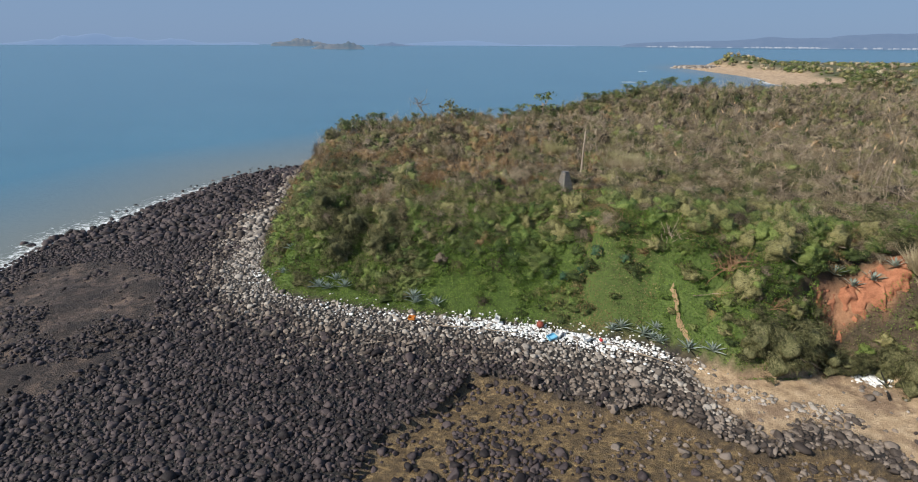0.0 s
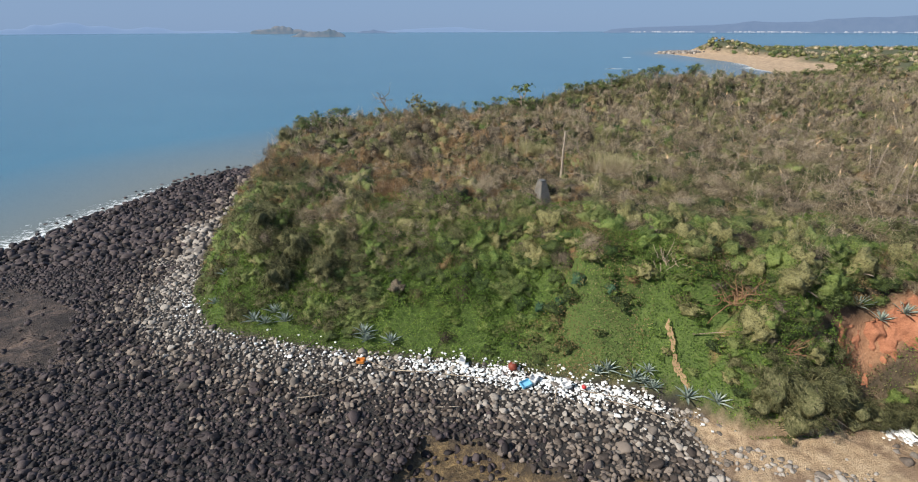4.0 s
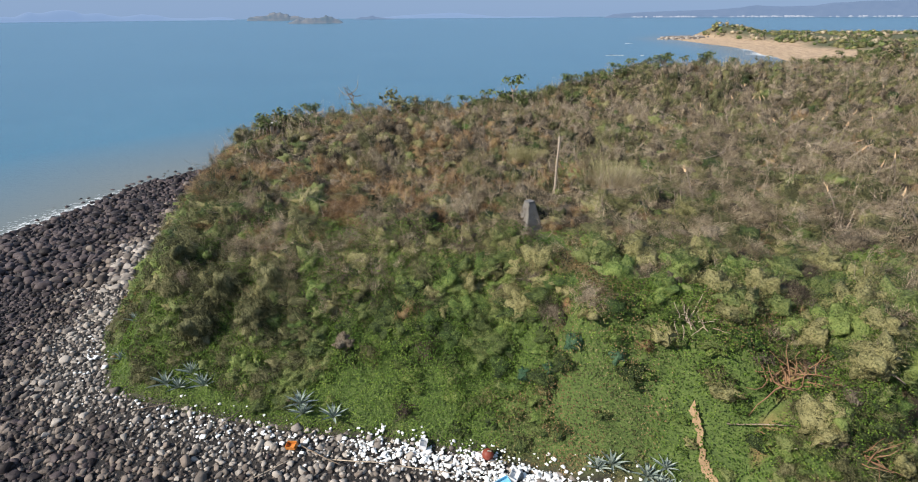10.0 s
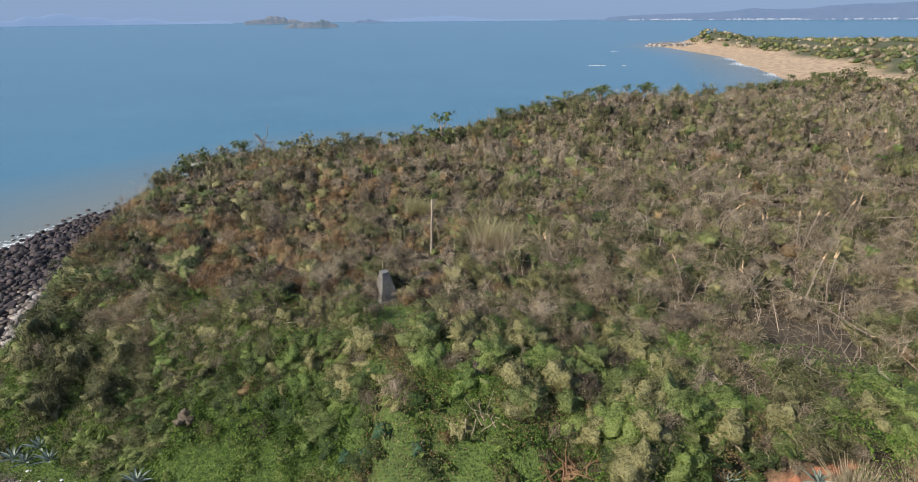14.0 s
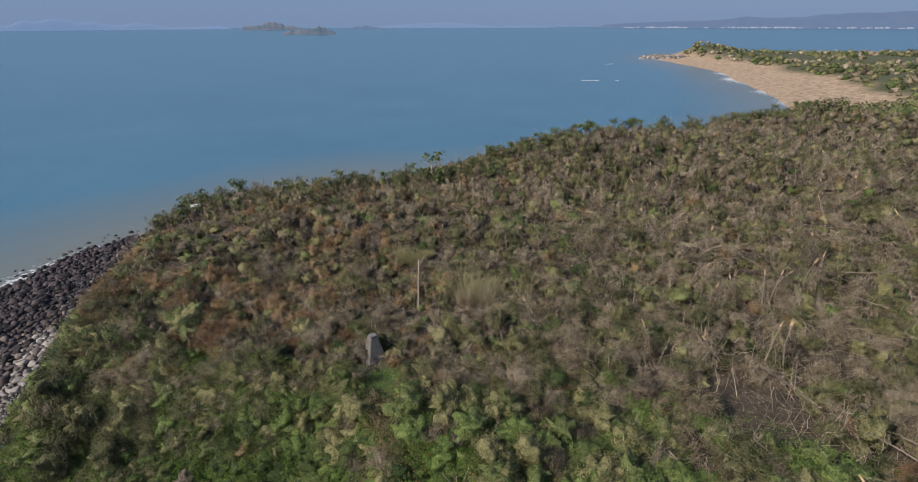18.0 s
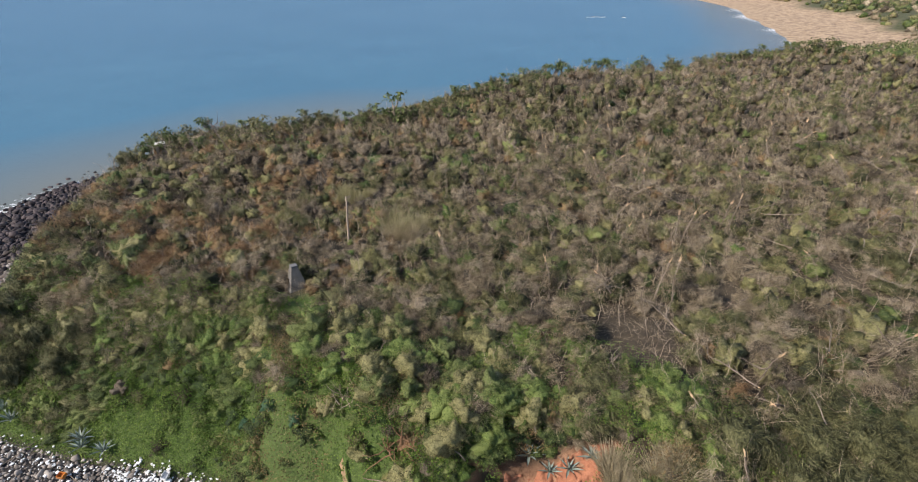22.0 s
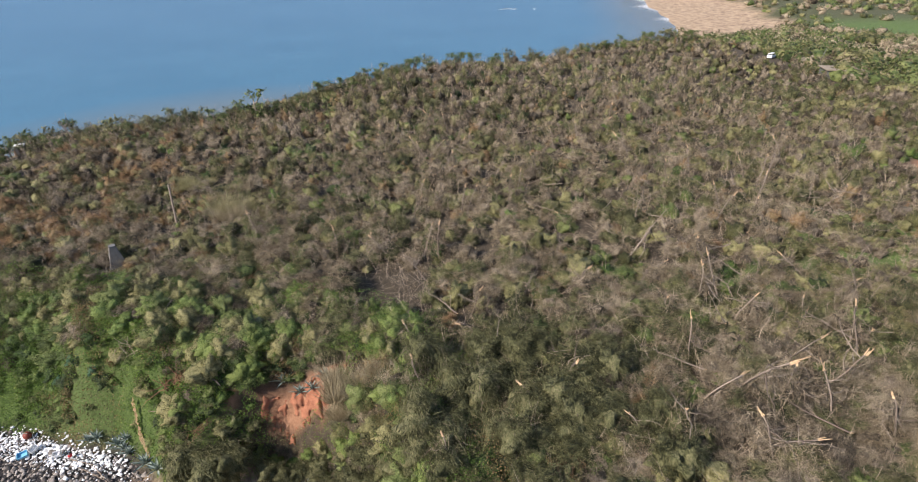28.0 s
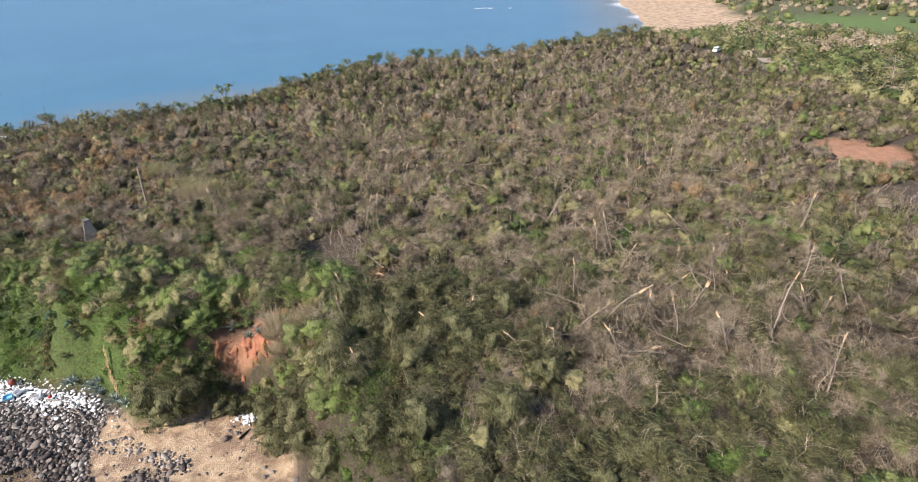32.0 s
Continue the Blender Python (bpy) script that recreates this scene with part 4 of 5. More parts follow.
# ---- boulders ----
def rock_shape(sub, cuts=12):
    """A worn boulder about 1 across: a ball cut by random planes into blunt facets."""
    bm = bmesh.new()
    bmesh.ops.create_icosphere(bm, subdivisions=sub, radius=0.52)
    stretch, flat = rng.uniform(0.85, 1.2), rng.uniform(0.68, 0.95)
    planes = [(Vector(unit(rng.normal(size=3))), rng.uniform(0.22, 0.42)) for _ in range(cuts)]
    off = Vector(rng.uniform(-50, 50, 3))
    for v in bm.verts:
        for d, k in planes:
            over = v.co.dot(d) - k
            if over > 0:
                v.co -= d * over
        v.co *= 1 + 0.10 * noise.noise(v.co * 4 + off)
        v.co = Vector((v.co.x * stretch, v.co.y / stretch, v.co.z * flat))
    me = bpy.data.meshes.new("boulder")
    bm.to_mesh(me)
    bm.free()
    v = np.empty(len(me.vertices) * 3, np.float32)
    me.vertices.foreach_get("co", v)
    f = np.array([p.vertices[:] for p in me.polygons])
    bpy.data.meshes.remove(me)
    return v.reshape(-1, 3) * 1.12, f


NEAR_ROCK, FAR_ROCK = [rock_shape(2) for _ in range(14)], [rock_shape(2, 10) for _ in range(9)]


def hex_points(x0, x1, y0, y1, step, jitter=0.33):
    gx, gy = np.meshgrid(np.arange(x0, x1, step), np.arange(y0, y1, step * 0.87))
    gx = gx + (np.arange(gx.shape[0])[:, None] % 2) * step / 2
    n = gx.size
    return gx.ravel() + rng.normal(size=n) * step * jitter, gy.ravel() + rng.normal(size=n) * step * jitter


def beach_keep(x, y):
    d, w = side_of(TOE, x, y), side_of(WATER, x, y)
    p = np.ones(len(x))
    p = np.where(side_of(SAND, x, y) > 0.3, 0.05 + 0.75 * (bell(x, y, 28.8, 32.8 - 0.2 * (x - 28.8), 3.4, 1.5) > 0.4) + 0.8 * (bell(x, y, 36, 29.2 - 0.4 * (x - 36), 3.2, 1.9) > 0.4), p)
    m = side_of(MUD, x, y)
    p = np.where(m > 0.2, 0.13 + 0.6 * (value_noise(x, y, 5, 71) > 0.55) + 0.3 * (value_noise(x, y, 2, 72) > 0.6) + 0.5 * ease((1.2 - m) / 1.2), p)
    p = np.where(side_of(SLAB, x, y) > 0.5, 0.03 + 0.6 * ease((2.5 - side_of(SLAB, x, y)) / 2.5) + 0.5 * (value_noise(x, y, 6, 73) > 0.72), p)
    return (d < 0.2) & (w > -1.5 - 9 * (rng.uniform(0, 1, len(x)) < 0.08)) & (rng.uniform(0, 1, len(x)) < p)


def rock_kind(x, y):
    d = -side_of(TOE, x, y) + 3.5 * (value_noise(x, y, 5, 81) - 0.5) + rng.normal(size=len(x)) * 1.1
    pale = np.where(x > -24, 5.8, 5.0) * np.where(y > 100, 0.25, 1)
    return np.where(d < pale, 2, np.where(d < pale + np.where(x > -24, 5, 3) + 9 * ease((x - 6) / 14) + 3 * rng.normal(size=len(x)), 1, 0))


x1, y1 = hex_points(-84, 52, 12, 82, 0.49)
ok = beach_keep(x1, y1)
x1, y1 = x1[ok], y1[ok]
s1 = np.clip(rng.lognormal(-0.66, 0.36, len(x1)), 0.26, 1.6) * (0.82 + 0.18 * ease((-side_of(TOE, x1, y1) - 3) / 5))
x2, y2 = hex_points(-86, 60, 82, 204, 1.05)
ok = beach_keep(x2, y2)
x2, y2 = x2[ok], y2[ok]
s2 = np.clip(rng.lognormal(0.2, 0.30, len(x2)), 0.5, 2.4)
near = np.flatnonzero((x1 > -24) & (x1 < 24) & (y1 > 40))
own = set(near[np.argsort(-s1[near])][:700][rng.permutation(700)[:290]].tolist())
own_mask = np.array([i in own for i in range(len(x1))])
beach = tagged(new("boulder_beach"), "storm beach of rounded grey and black basalt boulders", "beach", kind="structure")
ROCK_MATS = ((M["basalt"], "wet black basalt boulders"), (M["brownrock"], "brown-grey basalt boulders"), (M["palerock"], "dry pale grey boulders"))
k1, k2 = rock_kind(x1, y1), rock_kind(x2, y2)
for k, (mat, label) in enumerate(ROCK_MATS):
    for nm, shapes, x, y, s, sel in (("boulders", NEAR_ROCK, x1, y1, s1, (k1 == k) & ~own_mask & (x1 > -24) & (y1 > 24)), ("outer_boulders", FAR_ROCK, x1, y1, s1, (k1 == k) & ~own_mask & ~((x1 > -24) & (y1 > 24))), ("far_boulders", FAR_ROCK, x2, y2, s2, k2 == k)):
        if sel.sum() < 3:
            continue
        pos = with_z(x[sel], y[sel]) + np.stack([0 * x[sel], 0 * x[sel], 0.04 * s[sel]], -1)
        v, f = place_shapes(shapes, pos, s[sel], rng.uniform(0, 6.28, sel.sum()))
        tagged(part(nm, mesh_of(nm, v, f), mat, beach), label, kind="stuff")


# three hundred boulders of their own along the top of the beach
ROCK_MESH = [mesh_of("boulder", v, f) for v, f in NEAR_ROCK]
ROCK_SETS = []
for mat, _ in ROCK_MATS:
    row = []
    for rm in ROCK_MESH:
        rm2 = rm.copy()
        rm2.materials.append(mat)
        row.append(rm2)
    ROCK_SETS.append(row)
for i in sorted(own):
    ob = new("boulder", ROCK_SETS[k1[i]][int(rng.integers(0, 14))])
    ob.parent = beach
    ob.matrix_basis = pose(x1[i], y1[i], float(height(x1[i], y1[i])) + 0.12 * s1[i], 0, 0, float(rng.uniform(0, 360))) @ Matrix.Scale(float(s1[i]), 4)


# fallen twigs and needles on the ground between the shrubs
x, y = scatter(-38, 150, 2, 140, 110000)
ok = (side_of(TOE, x, y) > 8) & ((x > 38) | (y > 62)) & (clay_mask(x, y) < 0.2)
x, y = x[ok], y[ok]
a = rng.uniform(0, 6.28, len(x))
way = unit(np.stack([np.cos(a), np.sin(a), rng.uniform(-0.05, 0.5, len(x))], -1))
stuff("twig_litter", strips(with_z(x, y, 0.08), way, rng.uniform(0.6, 2.2, len(x)), rng.uniform(0.015, 0.04, len(x))), M["dead"], "litter of fallen dead twigs and needles", "twigs")


# pale waterfront buildings on the coast beyond the strait
wb = []
for i in range(90):
    b = float(rng.choice([rng.normal(0.40, 0.03), rng.normal(0.58, 0.05), rng.normal(0.8, 0.08)]))
    dd = 4150 + float(rng.uniform(0, 40))
    bx, by = b * dd / math.sqrt(1 + b * b), dd / math.sqrt(1 + b * b)
    w, h = float(rng.uniform(8, 30)), float(rng.uniform(3, 9))
    c0 = np.array([[sx * w / 2, sy * 5, sz * h] for sz in (0, 1) for sy in (-1, 1) for sx in (-1, 1)]) + [bx, by, 2]
    wb.append(c0)
bf = np.array([[0, 1, 5, 4], [1, 3, 7, 5], [3, 2, 6, 7], [2, 0, 4, 6], [4, 5, 7, 6]])
me = mesh_of("waterfront", np.concatenate(wb), np.concatenate([bf + 8 * i for i in range(len(wb))]))
# Waterfront walls glow bluish; the haze before them is put into the emission.
tagged(part("far_waterfront", me, haze_mat("hazy_waterfront", (0.10, 0.10, 0.10), (0.14, 0.14, 0.14), (0.25, 0.31, 0.43), 1.0)), "pale waterfront buildings across the strait", "buildings", kind="stuff")

# ---- helpers for single things ----
def gz(x, y):
    return float(height(np.array([x]), np.array([y]))[0])


def tube(points, radii, sides=6, cap=True):
    """A tapering round limb along points, as one mesh (verts, quads)."""
    p = np.asarray(points, float)
    verts, faces = [], []
    ang = np.arange(sides) * 2 * np.pi / sides
    for i in range(len(p)):
        d = unit(p[min(i + 1, len(p) - 1)] - p[max(i - 1, 0)])
        a = unit(np.cross(d, [0.31, 0.95, 0.05] if abs(d[1]) < 0.9 else [1, 0, 0]))
        b = np.cross(d, a)
        verts.append(p[i] + radii[i] * (np.cos(ang)[:, None] * a + np.sin(ang)[:, None] * b))
    for i in range(len(p) - 1):
        for j in range(sides):
            k = (j + 1) % sides
            faces.append([i * sides + j, i * sides + k, (i + 1) * sides + k, (i + 1) * sides + j])
    verts = np.concatenate(verts)
    if cap:
        for ring, mid in ((0, p[0]), (len(p) - 1, p[-1])):
            base = len(verts)
            verts = np.concatenate([verts, mid[None]])
            for j in range(sides):
                faces.append([ring * sides + j, ring * sides + (j + 1) % sides, base, base])
    return verts, np.array(faces)


def solid(name, verts, faces, smooth=True):
    """A mesh of triangles and quads (a quad that repeats its last corner is a triangle)."""
    me = bpy.data.meshes.new(name)
    me.from_pydata([tuple(map(float, v)) for v in verts], [], [tuple(int(i) for i in dict.fromkeys(f)) for f in faces])
    if smooth:
        me.polygons.foreach_set("use_smooth", np.ones(len(me.polygons), bool))
    me.update()
    return me


def crooked(start, way, length, steps=4, bend=0.25):
    pts, d = [np.asarray(start, float)], unit(np.asarray(way, float))
    for _ in range(steps):
        d = unit(d + rng.normal(size=3) * bend)
        pts.append(pts[-1] + d * length / steps)
    return pts


def taper(r0, r1, n):
    return np.linspace(r0, r1, n)


def box_mesh(name, sx, sy, sz, bevel=0.02, top=1.0):
    """A box on its base, tapering to top, with worn edges."""
    bm = bmesh.new()
    bmesh.ops.create_cube(bm, size=1)
    for v in bm.verts:
        k = top if v.co.z > 0 else 1
        v.co = Vector((v.co.x * sx * k, v.co.y * sy * k, (v.co.z + 0.5) * sz))
    if bevel:
        bmesh.ops.bevel(bm, geom=bm.edges[:], offset=bevel, segments=2, affect="EDGES")
    me = bpy.data.meshes.new(name)
    bm.to_mesh(me)
    bm.free()
    return me


def put(template, x, y, yaw, size, label="", sink=0.05, tx=0.0, ty=0.0):
    template.scale = (size, size, size)
    ob = copy_thing(template, pose(x, y, gz(x, y) - sink, tx, ty, yaw))
    if label:
        tagged(ob, label)
    return ob


def drop_template(ob):
    for o in (*ob.children_recursive, ob):
        bpy.data.objects.remove(o)


# ---- trees and shrubs ----
def make_shrub(mat, label, group, leaves_n=1500, leaf=0.07):
    base = tagged(new("shrub"), label, "shrub", group)
    for _ in range(3):
        p = crooked((0, 0, -0.05), (rng.normal() * 0.5, rng.normal() * 0.5, 1), 0.9, 3)
        part("stem", solid("stem", *tube(p, taper(0.05, 0.015, 4), 5)), M["bark"], base)
    v, f, q, vh, qh = crown(3, leaves_n, leaf, lobes=36, ragged=1.6, dense=0.82, jag=0.17)
    part("crown", tinted(quads_mesh("crown", q), qh), mat, base)
    part("inner_crown", tinted(mesh_of("inner_crown", v, f), vh), mat, base)
    return base


def make_tree(mat, label, group, flat=0.5, leaves_n=420, leaf=0.15):
    """A tree of height about 1: leaning trunk, forked limbs, a wind-cut crown with gaps."""
    base = tagged(new("tree"), label, "tree", group)
    p = crooked((0, 0, -0.03), (rng.normal() * 0.12, rng.normal() * 0.12, 1), 0.62, 4, 0.12)
    part("trunk", solid("trunk", *tube(p, taper(0.03, 0.015, 5), 6)), M["bark"], base)
    tips = []
    for _ in range(7):
        a = rng.uniform(0, 6.28)
        s = crooked(p[-1] * rng.uniform(0.3, 1.0), (math.cos(a), math.sin(a), rng.uniform(0.4, 1.1)), rng.uniform(0.28, 0.45), 3, 0.3)
        part("limb", solid("limb", *tube(s, taper(0.016, 0.005, 4), 4)), M["bark"], base)
        tips += [s[-1], s[-2]]
    tips = np.array(tips)
    k = rng.integers(0, len(tips), leaves_n)
    d = unit(rng.normal(size=(leaves_n, 3)) + [0, 0, 0.4])
    c = tips[k] + d * rng.uniform(0.02, 0.24, (leaves_n, 1)) * [1, 1, flat]
    part("crown", quads_mesh("crown", leaves(c, unit(d + 0.6 * rng.normal(size=(leaves_n, 3)) + [0, 0, 0.5]), rng.uniform(0.5, 1.2, leaves_n) * leaf * 0.55)), mat, base)
    return base


def make_snag(label, group, limbs_n=4, broken=True, twigs=26):
    """A storm-broken trunk of height about 1 with a pale split top and hanging dead limbs."""
    base = tagged(new("dead_tree"), label, "dead tree", group)
    p = crooked((0, 0, -0.03), (rng.normal() * 0.2, rng.normal() * 0.2, 1), 0.9 if broken else 1.0, 5, 0.10)
    trunk = part("trunk", solid("trunk", *tube(p, taper(0.017, 0.010 if broken else 0.004, 6), 6)), M["bark"], base)
    if broken:
        d = unit(p[-1] - p[-2])
        for _ in range(3):
            s = [p[-1] - d * 0.02 + rng.normal(size=3) * 0.008, p[-1] + d * rng.uniform(0.05, 0.17) + rng.normal(size=3) * 0.02]
            part("split_top", solid("split_top", *tube(s, (0.010, 0.004), 4)), M["palewood"], trunk, "pale freshly split wood")
    for _ in range(limbs_n):
        at = rng.uniform(0.35, 1.0)
        start = np.array(p[0]) + (np.array(p[-1]) - p[0]) * at
        a = rng.uniform(0, 6.28)
        s = crooked(start, (math.cos(a), math.sin(a), rng.uniform(-0.9, 0.8)), rng.uniform(0.25, 0.6), 4, 0.35)
        part("limb", solid("limb", *tube(s, taper(0.009, 0.003, 5), 4)), M["bark"], base)
    n = twigs * 12
    c = np.array(p)[rng.integers(2, len(p), n)] + rng.normal(size=(n, 3)) * [0.13, 0.13, 0.12] - [0, 0, 0.18]
    c[:, 2] = np.maximum(c[:, 2], 0.02)
    part("dead_foliage", quads_mesh("dead_foliage", strips(c, unit(rng.normal(size=(n, 3)) * [0.6, 0.6, 0.6] + [0.2, 0, -0.5]), rng.uniform(0.08, 0.22, n), rng.uniform(0.004, 0.010, n), 0.2)), M["dead"], base)
    return base


def make_casuarina(label, group):
    base = tagged(new("casuarina_tree"), label, "tree", group)
    p = crooked((0, 0, -0.03), (0.25, -0.1, 1), 0.75, 4, 0.15)
    part("trunk", solid("trunk", *tube(p, taper(0.03, 0.01, 5), 6)), M["darkbark"], base)
    for _ in range(4):
        a = rng.uniform(0, 6.28)
        s = crooked(p[2], (math.cos(a) + 0.3, math.sin(a), 0.6), 0.5, 3, 0.3)
        part("limb", solid("limb", *tube(s, taper(0.014, 0.004, 4), 4)), M["darkbark"], base)
    va, f, qa, ha, la = crown(3, 1600, 0.020, True, 20, 0.5, (0.6, -0.3), 0.2, 1.5, 0.72, 0.12, 0.08, 0.35)
    vb, _, qb, hb, lb = crown(3, 1000, 0.020, True, 20, 0.5, (0.6, -0.3), 0.2, 1.5, 0.72, 0.12, 0.08, 0.35)
    part("foliage", tinted(quads_mesh("foliage", np.concatenate([qa * 0.6 + [0.05, 0, 0.3], qb * 0.55 + [0, 0, 0.03]])), np.concatenate([la, lb])), M["needle"], base)
    part("inner_foliage", tinted(mesh_of("inner_foliage", va * 0.6 + [0.05, 0, 0.3], f), ha), M["needle"], base)
    part("inner_foliage", tinted(mesh_of("inner_foliage", vb * 0.55 + [0, 0, 0.03], f), hb), M["needle"], base)
    return base


CLAY_FRONT = [(39.5, 38.2), (41.5, 38.0), (43.3, 38.3), (45.2, 38.0), (47, 37.6), (43.5, 36.6), (47.5, 35.4), (37.5, 39.5), (50, 35), (51.5, 34), (49.5, 36.3), (36.5, 42.5), (39.8, 43.8), (42.2, 44.2), (41.0, 38.2)]
SLOPE_SHRUBS = [make_shrub(M["bush"], "rounded dark green leafy shrub on the bank", "shrubs on the slope") for _ in range(2)] \
    + [make_shrub(M["bright"], "bright green leafy shrub on the bank", "shrubs on the slope") for _ in range(2)] \
    + [make_shrub(M["olive"], "fading olive-green shrub on the bank", "shrubs on the slope") for _ in range(2)]
n = 0
for _ in range(1500):
    x, y = float(rng.uniform(-36, 60)), float(rng.uniform(24, 78))
    d = float(side_of(TOE, np.array([x]), np.array([y]))[0])
    if 2.5 < d < 15.5 and float(clay_mask(np.array([x]), np.array([y]))[0]) < 0.1 and (d > 8.5 or x > 28 or x < -10 or (x > 14 and d > 6.5)) and n < 270 and float(open_spot(np.array([x]), np.array([y]))[0]) < 0.2:
        put(SLOPE_SHRUBS[n % 6], x, y, float(rng.uniform(0, 360)), float(rng.uniform(0.9, 2.1) + (0.5 if x > 14 and d > 4 else 0.0)), sink=-0.35 * min(1.0, d / 5))
        n += 1
for i, (x, y) in enumerate(CLAY_FRONT):
    put(SLOPE_SHRUBS[i % 6], x, y, i * 50.0, 1.35)
TEAL = make_shrub(leaf_mat("teal_leaf", (0.016, 0.040, 0.022), (0.045, 0.105, 0.055), (0.10, 0.18, 0.095), through=0.14), "low blue-green leafy shrub on the bank", "blue-green shrubs")
for x, y, size in ((12.8, 50.9, 1.0), (16.6, 49.4, 1.2), (14.7, 50.0, 0.8), (19.6, 47.6, 0.9)):
    put(TEAL, x, y, x * 40.0, size, sink=-0.7)
GREY = make_shrub(M["bare"], "dark leafless shrub standing in the vines", "leafless shrubs", 900, 0.05)
for x, y, size in ((-3.7, 56.9, 1.5), (24.6, 51.0, 1.2)):
    put(GREY, x, y, 30.0, size, sink=-0.7)
drop_template(TEAL), drop_template(GREY)
RIM_TREES = [make_tree(M["bush"], "wind-cut green tree on the headland's rim", "trees on the rim", 0.35) for _ in range(3)] \
    + [make_tree(M["olive"], "thin olive-green tree on the headland's rim", "trees on the rim", 0.6, 300) for _ in range(3)]
RIM = [(-30, 121), (-14, 134), (8, 139), (23, 138), (45, 149), (68, 166), (103, 184), (139, 206), (172, 216), (190, 232)]
for i in range(140):
    s = rng.uniform(0, len(RIM) - 1)
    k = int(s)
    (ax, ay), (bx, by) = RIM[k], RIM[k + 1]
    x, y = ax + (bx - ax) * (s - k) + rng.normal() * 3, ay + (by - ay) * (s - k) + rng.normal() * 4
    if side_of(TOE, np.array([x]), np.array([y]))[0] > 2:
        put(RIM_TREES[i % 6], x, y, float(rng.uniform(0, 360)), float(rng.uniform(3.2, 6.6)))
put(RIM_TREES[0], 23.5, 137, 40, 10.0, "flat-topped green tree leaning over the rim")
put(RIM_TREES[4], 173, 209, 120, 11.0, "tall thin tree at the end of the beach")
put(RIM_TREES[3], -1, 115, 10, 8.0, "spreading grey-green tree on the headland's crest")
SNAGS = [make_snag("storm-broken dead tree with a pale split top", "broken trees") for _ in range(6)]
for i, (x, y, h) in enumerate(SPOTS):
    put(SNAGS[i % 6], x, y, i * 67.0, h + 1.4, tx=float(rng.uniform(-12, 12)), ty=float(rng.uniform(-12, 12)))
for i in range(75):
    x, y = float(rng.uniform(48, 140)), float(rng.uniform(20, 135))
    if side_of(TOE, np.array([x]), np.array([y]))[0] > 12:
        put(SNAGS[i % 6], x, y, float(rng.uniform(0, 360)), float(rng.uniform(4.0, 7.0)), tx=float(rng.uniform(-25, 25)), ty=float(rng.uniform(-25, 25)))
BARES = [make_snag("bare bleached tree with forked limbs", "bare trees", 9, False, 4) for _ in range(3)]
for i, (x, y, h) in enumerate(((18.4, 133.3, 6), (-6.2, 110.1, 9), (90.8, 58, 9), (26, 85, 6), (95, 66, 7), (112, 62, 6), (123, 76, 7), (50.8, 50.1, 4), (30, 51, 4), (100, 80, 6), (120, 88, 6),
                               (46, 96, 5), (70, 120, 6), (34, 118, 5), (207, 118, 10), (214, 121, 11), (217, 116, 10), (203, 164, 7))):
    put(BARES[i % 3], x, y, i * 83.0, h)
CAS = [make_casuarina("dark feathery casuarina bent by the wind", "casuarinas") for _ in range(3)]
for i, (x, y, h) in enumerate(((-19, 60, 5), (-17, 63, 5), (-13.5, 60, 4.5), (-22, 66, 5), (-12, 63, 4.5), (34.3, 36.0, 6.4), (36.8, 36.8, 5.8), (31.8, 36.8, 4.8), (50, 31, 4), (53, 26, 4.5), (56, 22, 5), (47, 33, 4.5), (49, 29, 4.5), (46.5, 36, 4), (52, 29, 5), (54, 18, 5), (58, 14, 5), (40.5, 36.6, 3.4), (44.0, 36.4, 3.0), (47.0, 36.0, 3.2), (42.3, 36.2, 2.8), (-31.2, 115.8, 4.5))):
    put(CAS[i % 3], x, y, float(rng.uniform(-30, 30)), h)
for i in range(46):
    x, y = float(rng.uniform(57, 82)), float(rng.uniform(16, 40))
    if side_of(TOE, np.array([x]), np.array([y]))[0] > 4:
        put(CAS[i % 3], x, y, float(rng.uniform(-30, 30)), float(rng.uniform(3.0, 5.5)))
for t in (*SLOPE_SHRUBS, *RIM_TREES, *SNAGS, *BARES, *CAS):
    drop_template(t)

# fallen trunks
LOGS = []
for _ in range(4):
    lg = tagged(new("fallen_tree"), "fallen bleached trunk lying in the scrub", "fallen tree", "fallen trunks")
    pts = crooked((-0.5, 0, 0), (1, 0, 0.05), 1.0, 5, 0.08)
    trunk = part("trunk", solid("trunk", *tube(pts, taper(0.015, 0.007, 6), 6)), M["bark"], lg)
    part("split_end", solid("split_end", *tube([pts[0], pts[0] + np.array([-0.05, 0.0, 0.012])], (0.013, 0.004), 5)), M["palewood"], trunk, "pale split end")
    for _ in range(4):
        s = crooked(pts[int(rng.integers(2, 6))], (0.6, rng.normal(), rng.uniform(0.1, 0.9)), rng.uniform(0.15, 0.4), 3, 0.3)
        part("limb", solid("limb", *tube(s, taper(0.009, 0.003, 4), 4)), M["bark"], lg)
    LOGS.append(lg)
for i in range(70):
    x, y = float(rng.uniform(45, 135)), float(rng.uniform(22, 115))
    if side_of(TOE, np.array([x]), np.array([y]))[0] > 10:
        put(LOGS[i % 4], x, y, float(rng.uniform(0, 360)), float(rng.uniform(3, 6.5)), sink=-float(rng.uniform(1.4, 3.0)), ty=float(rng.uniform(-14, 10)))
for t in LOGS:
    drop_template(t)

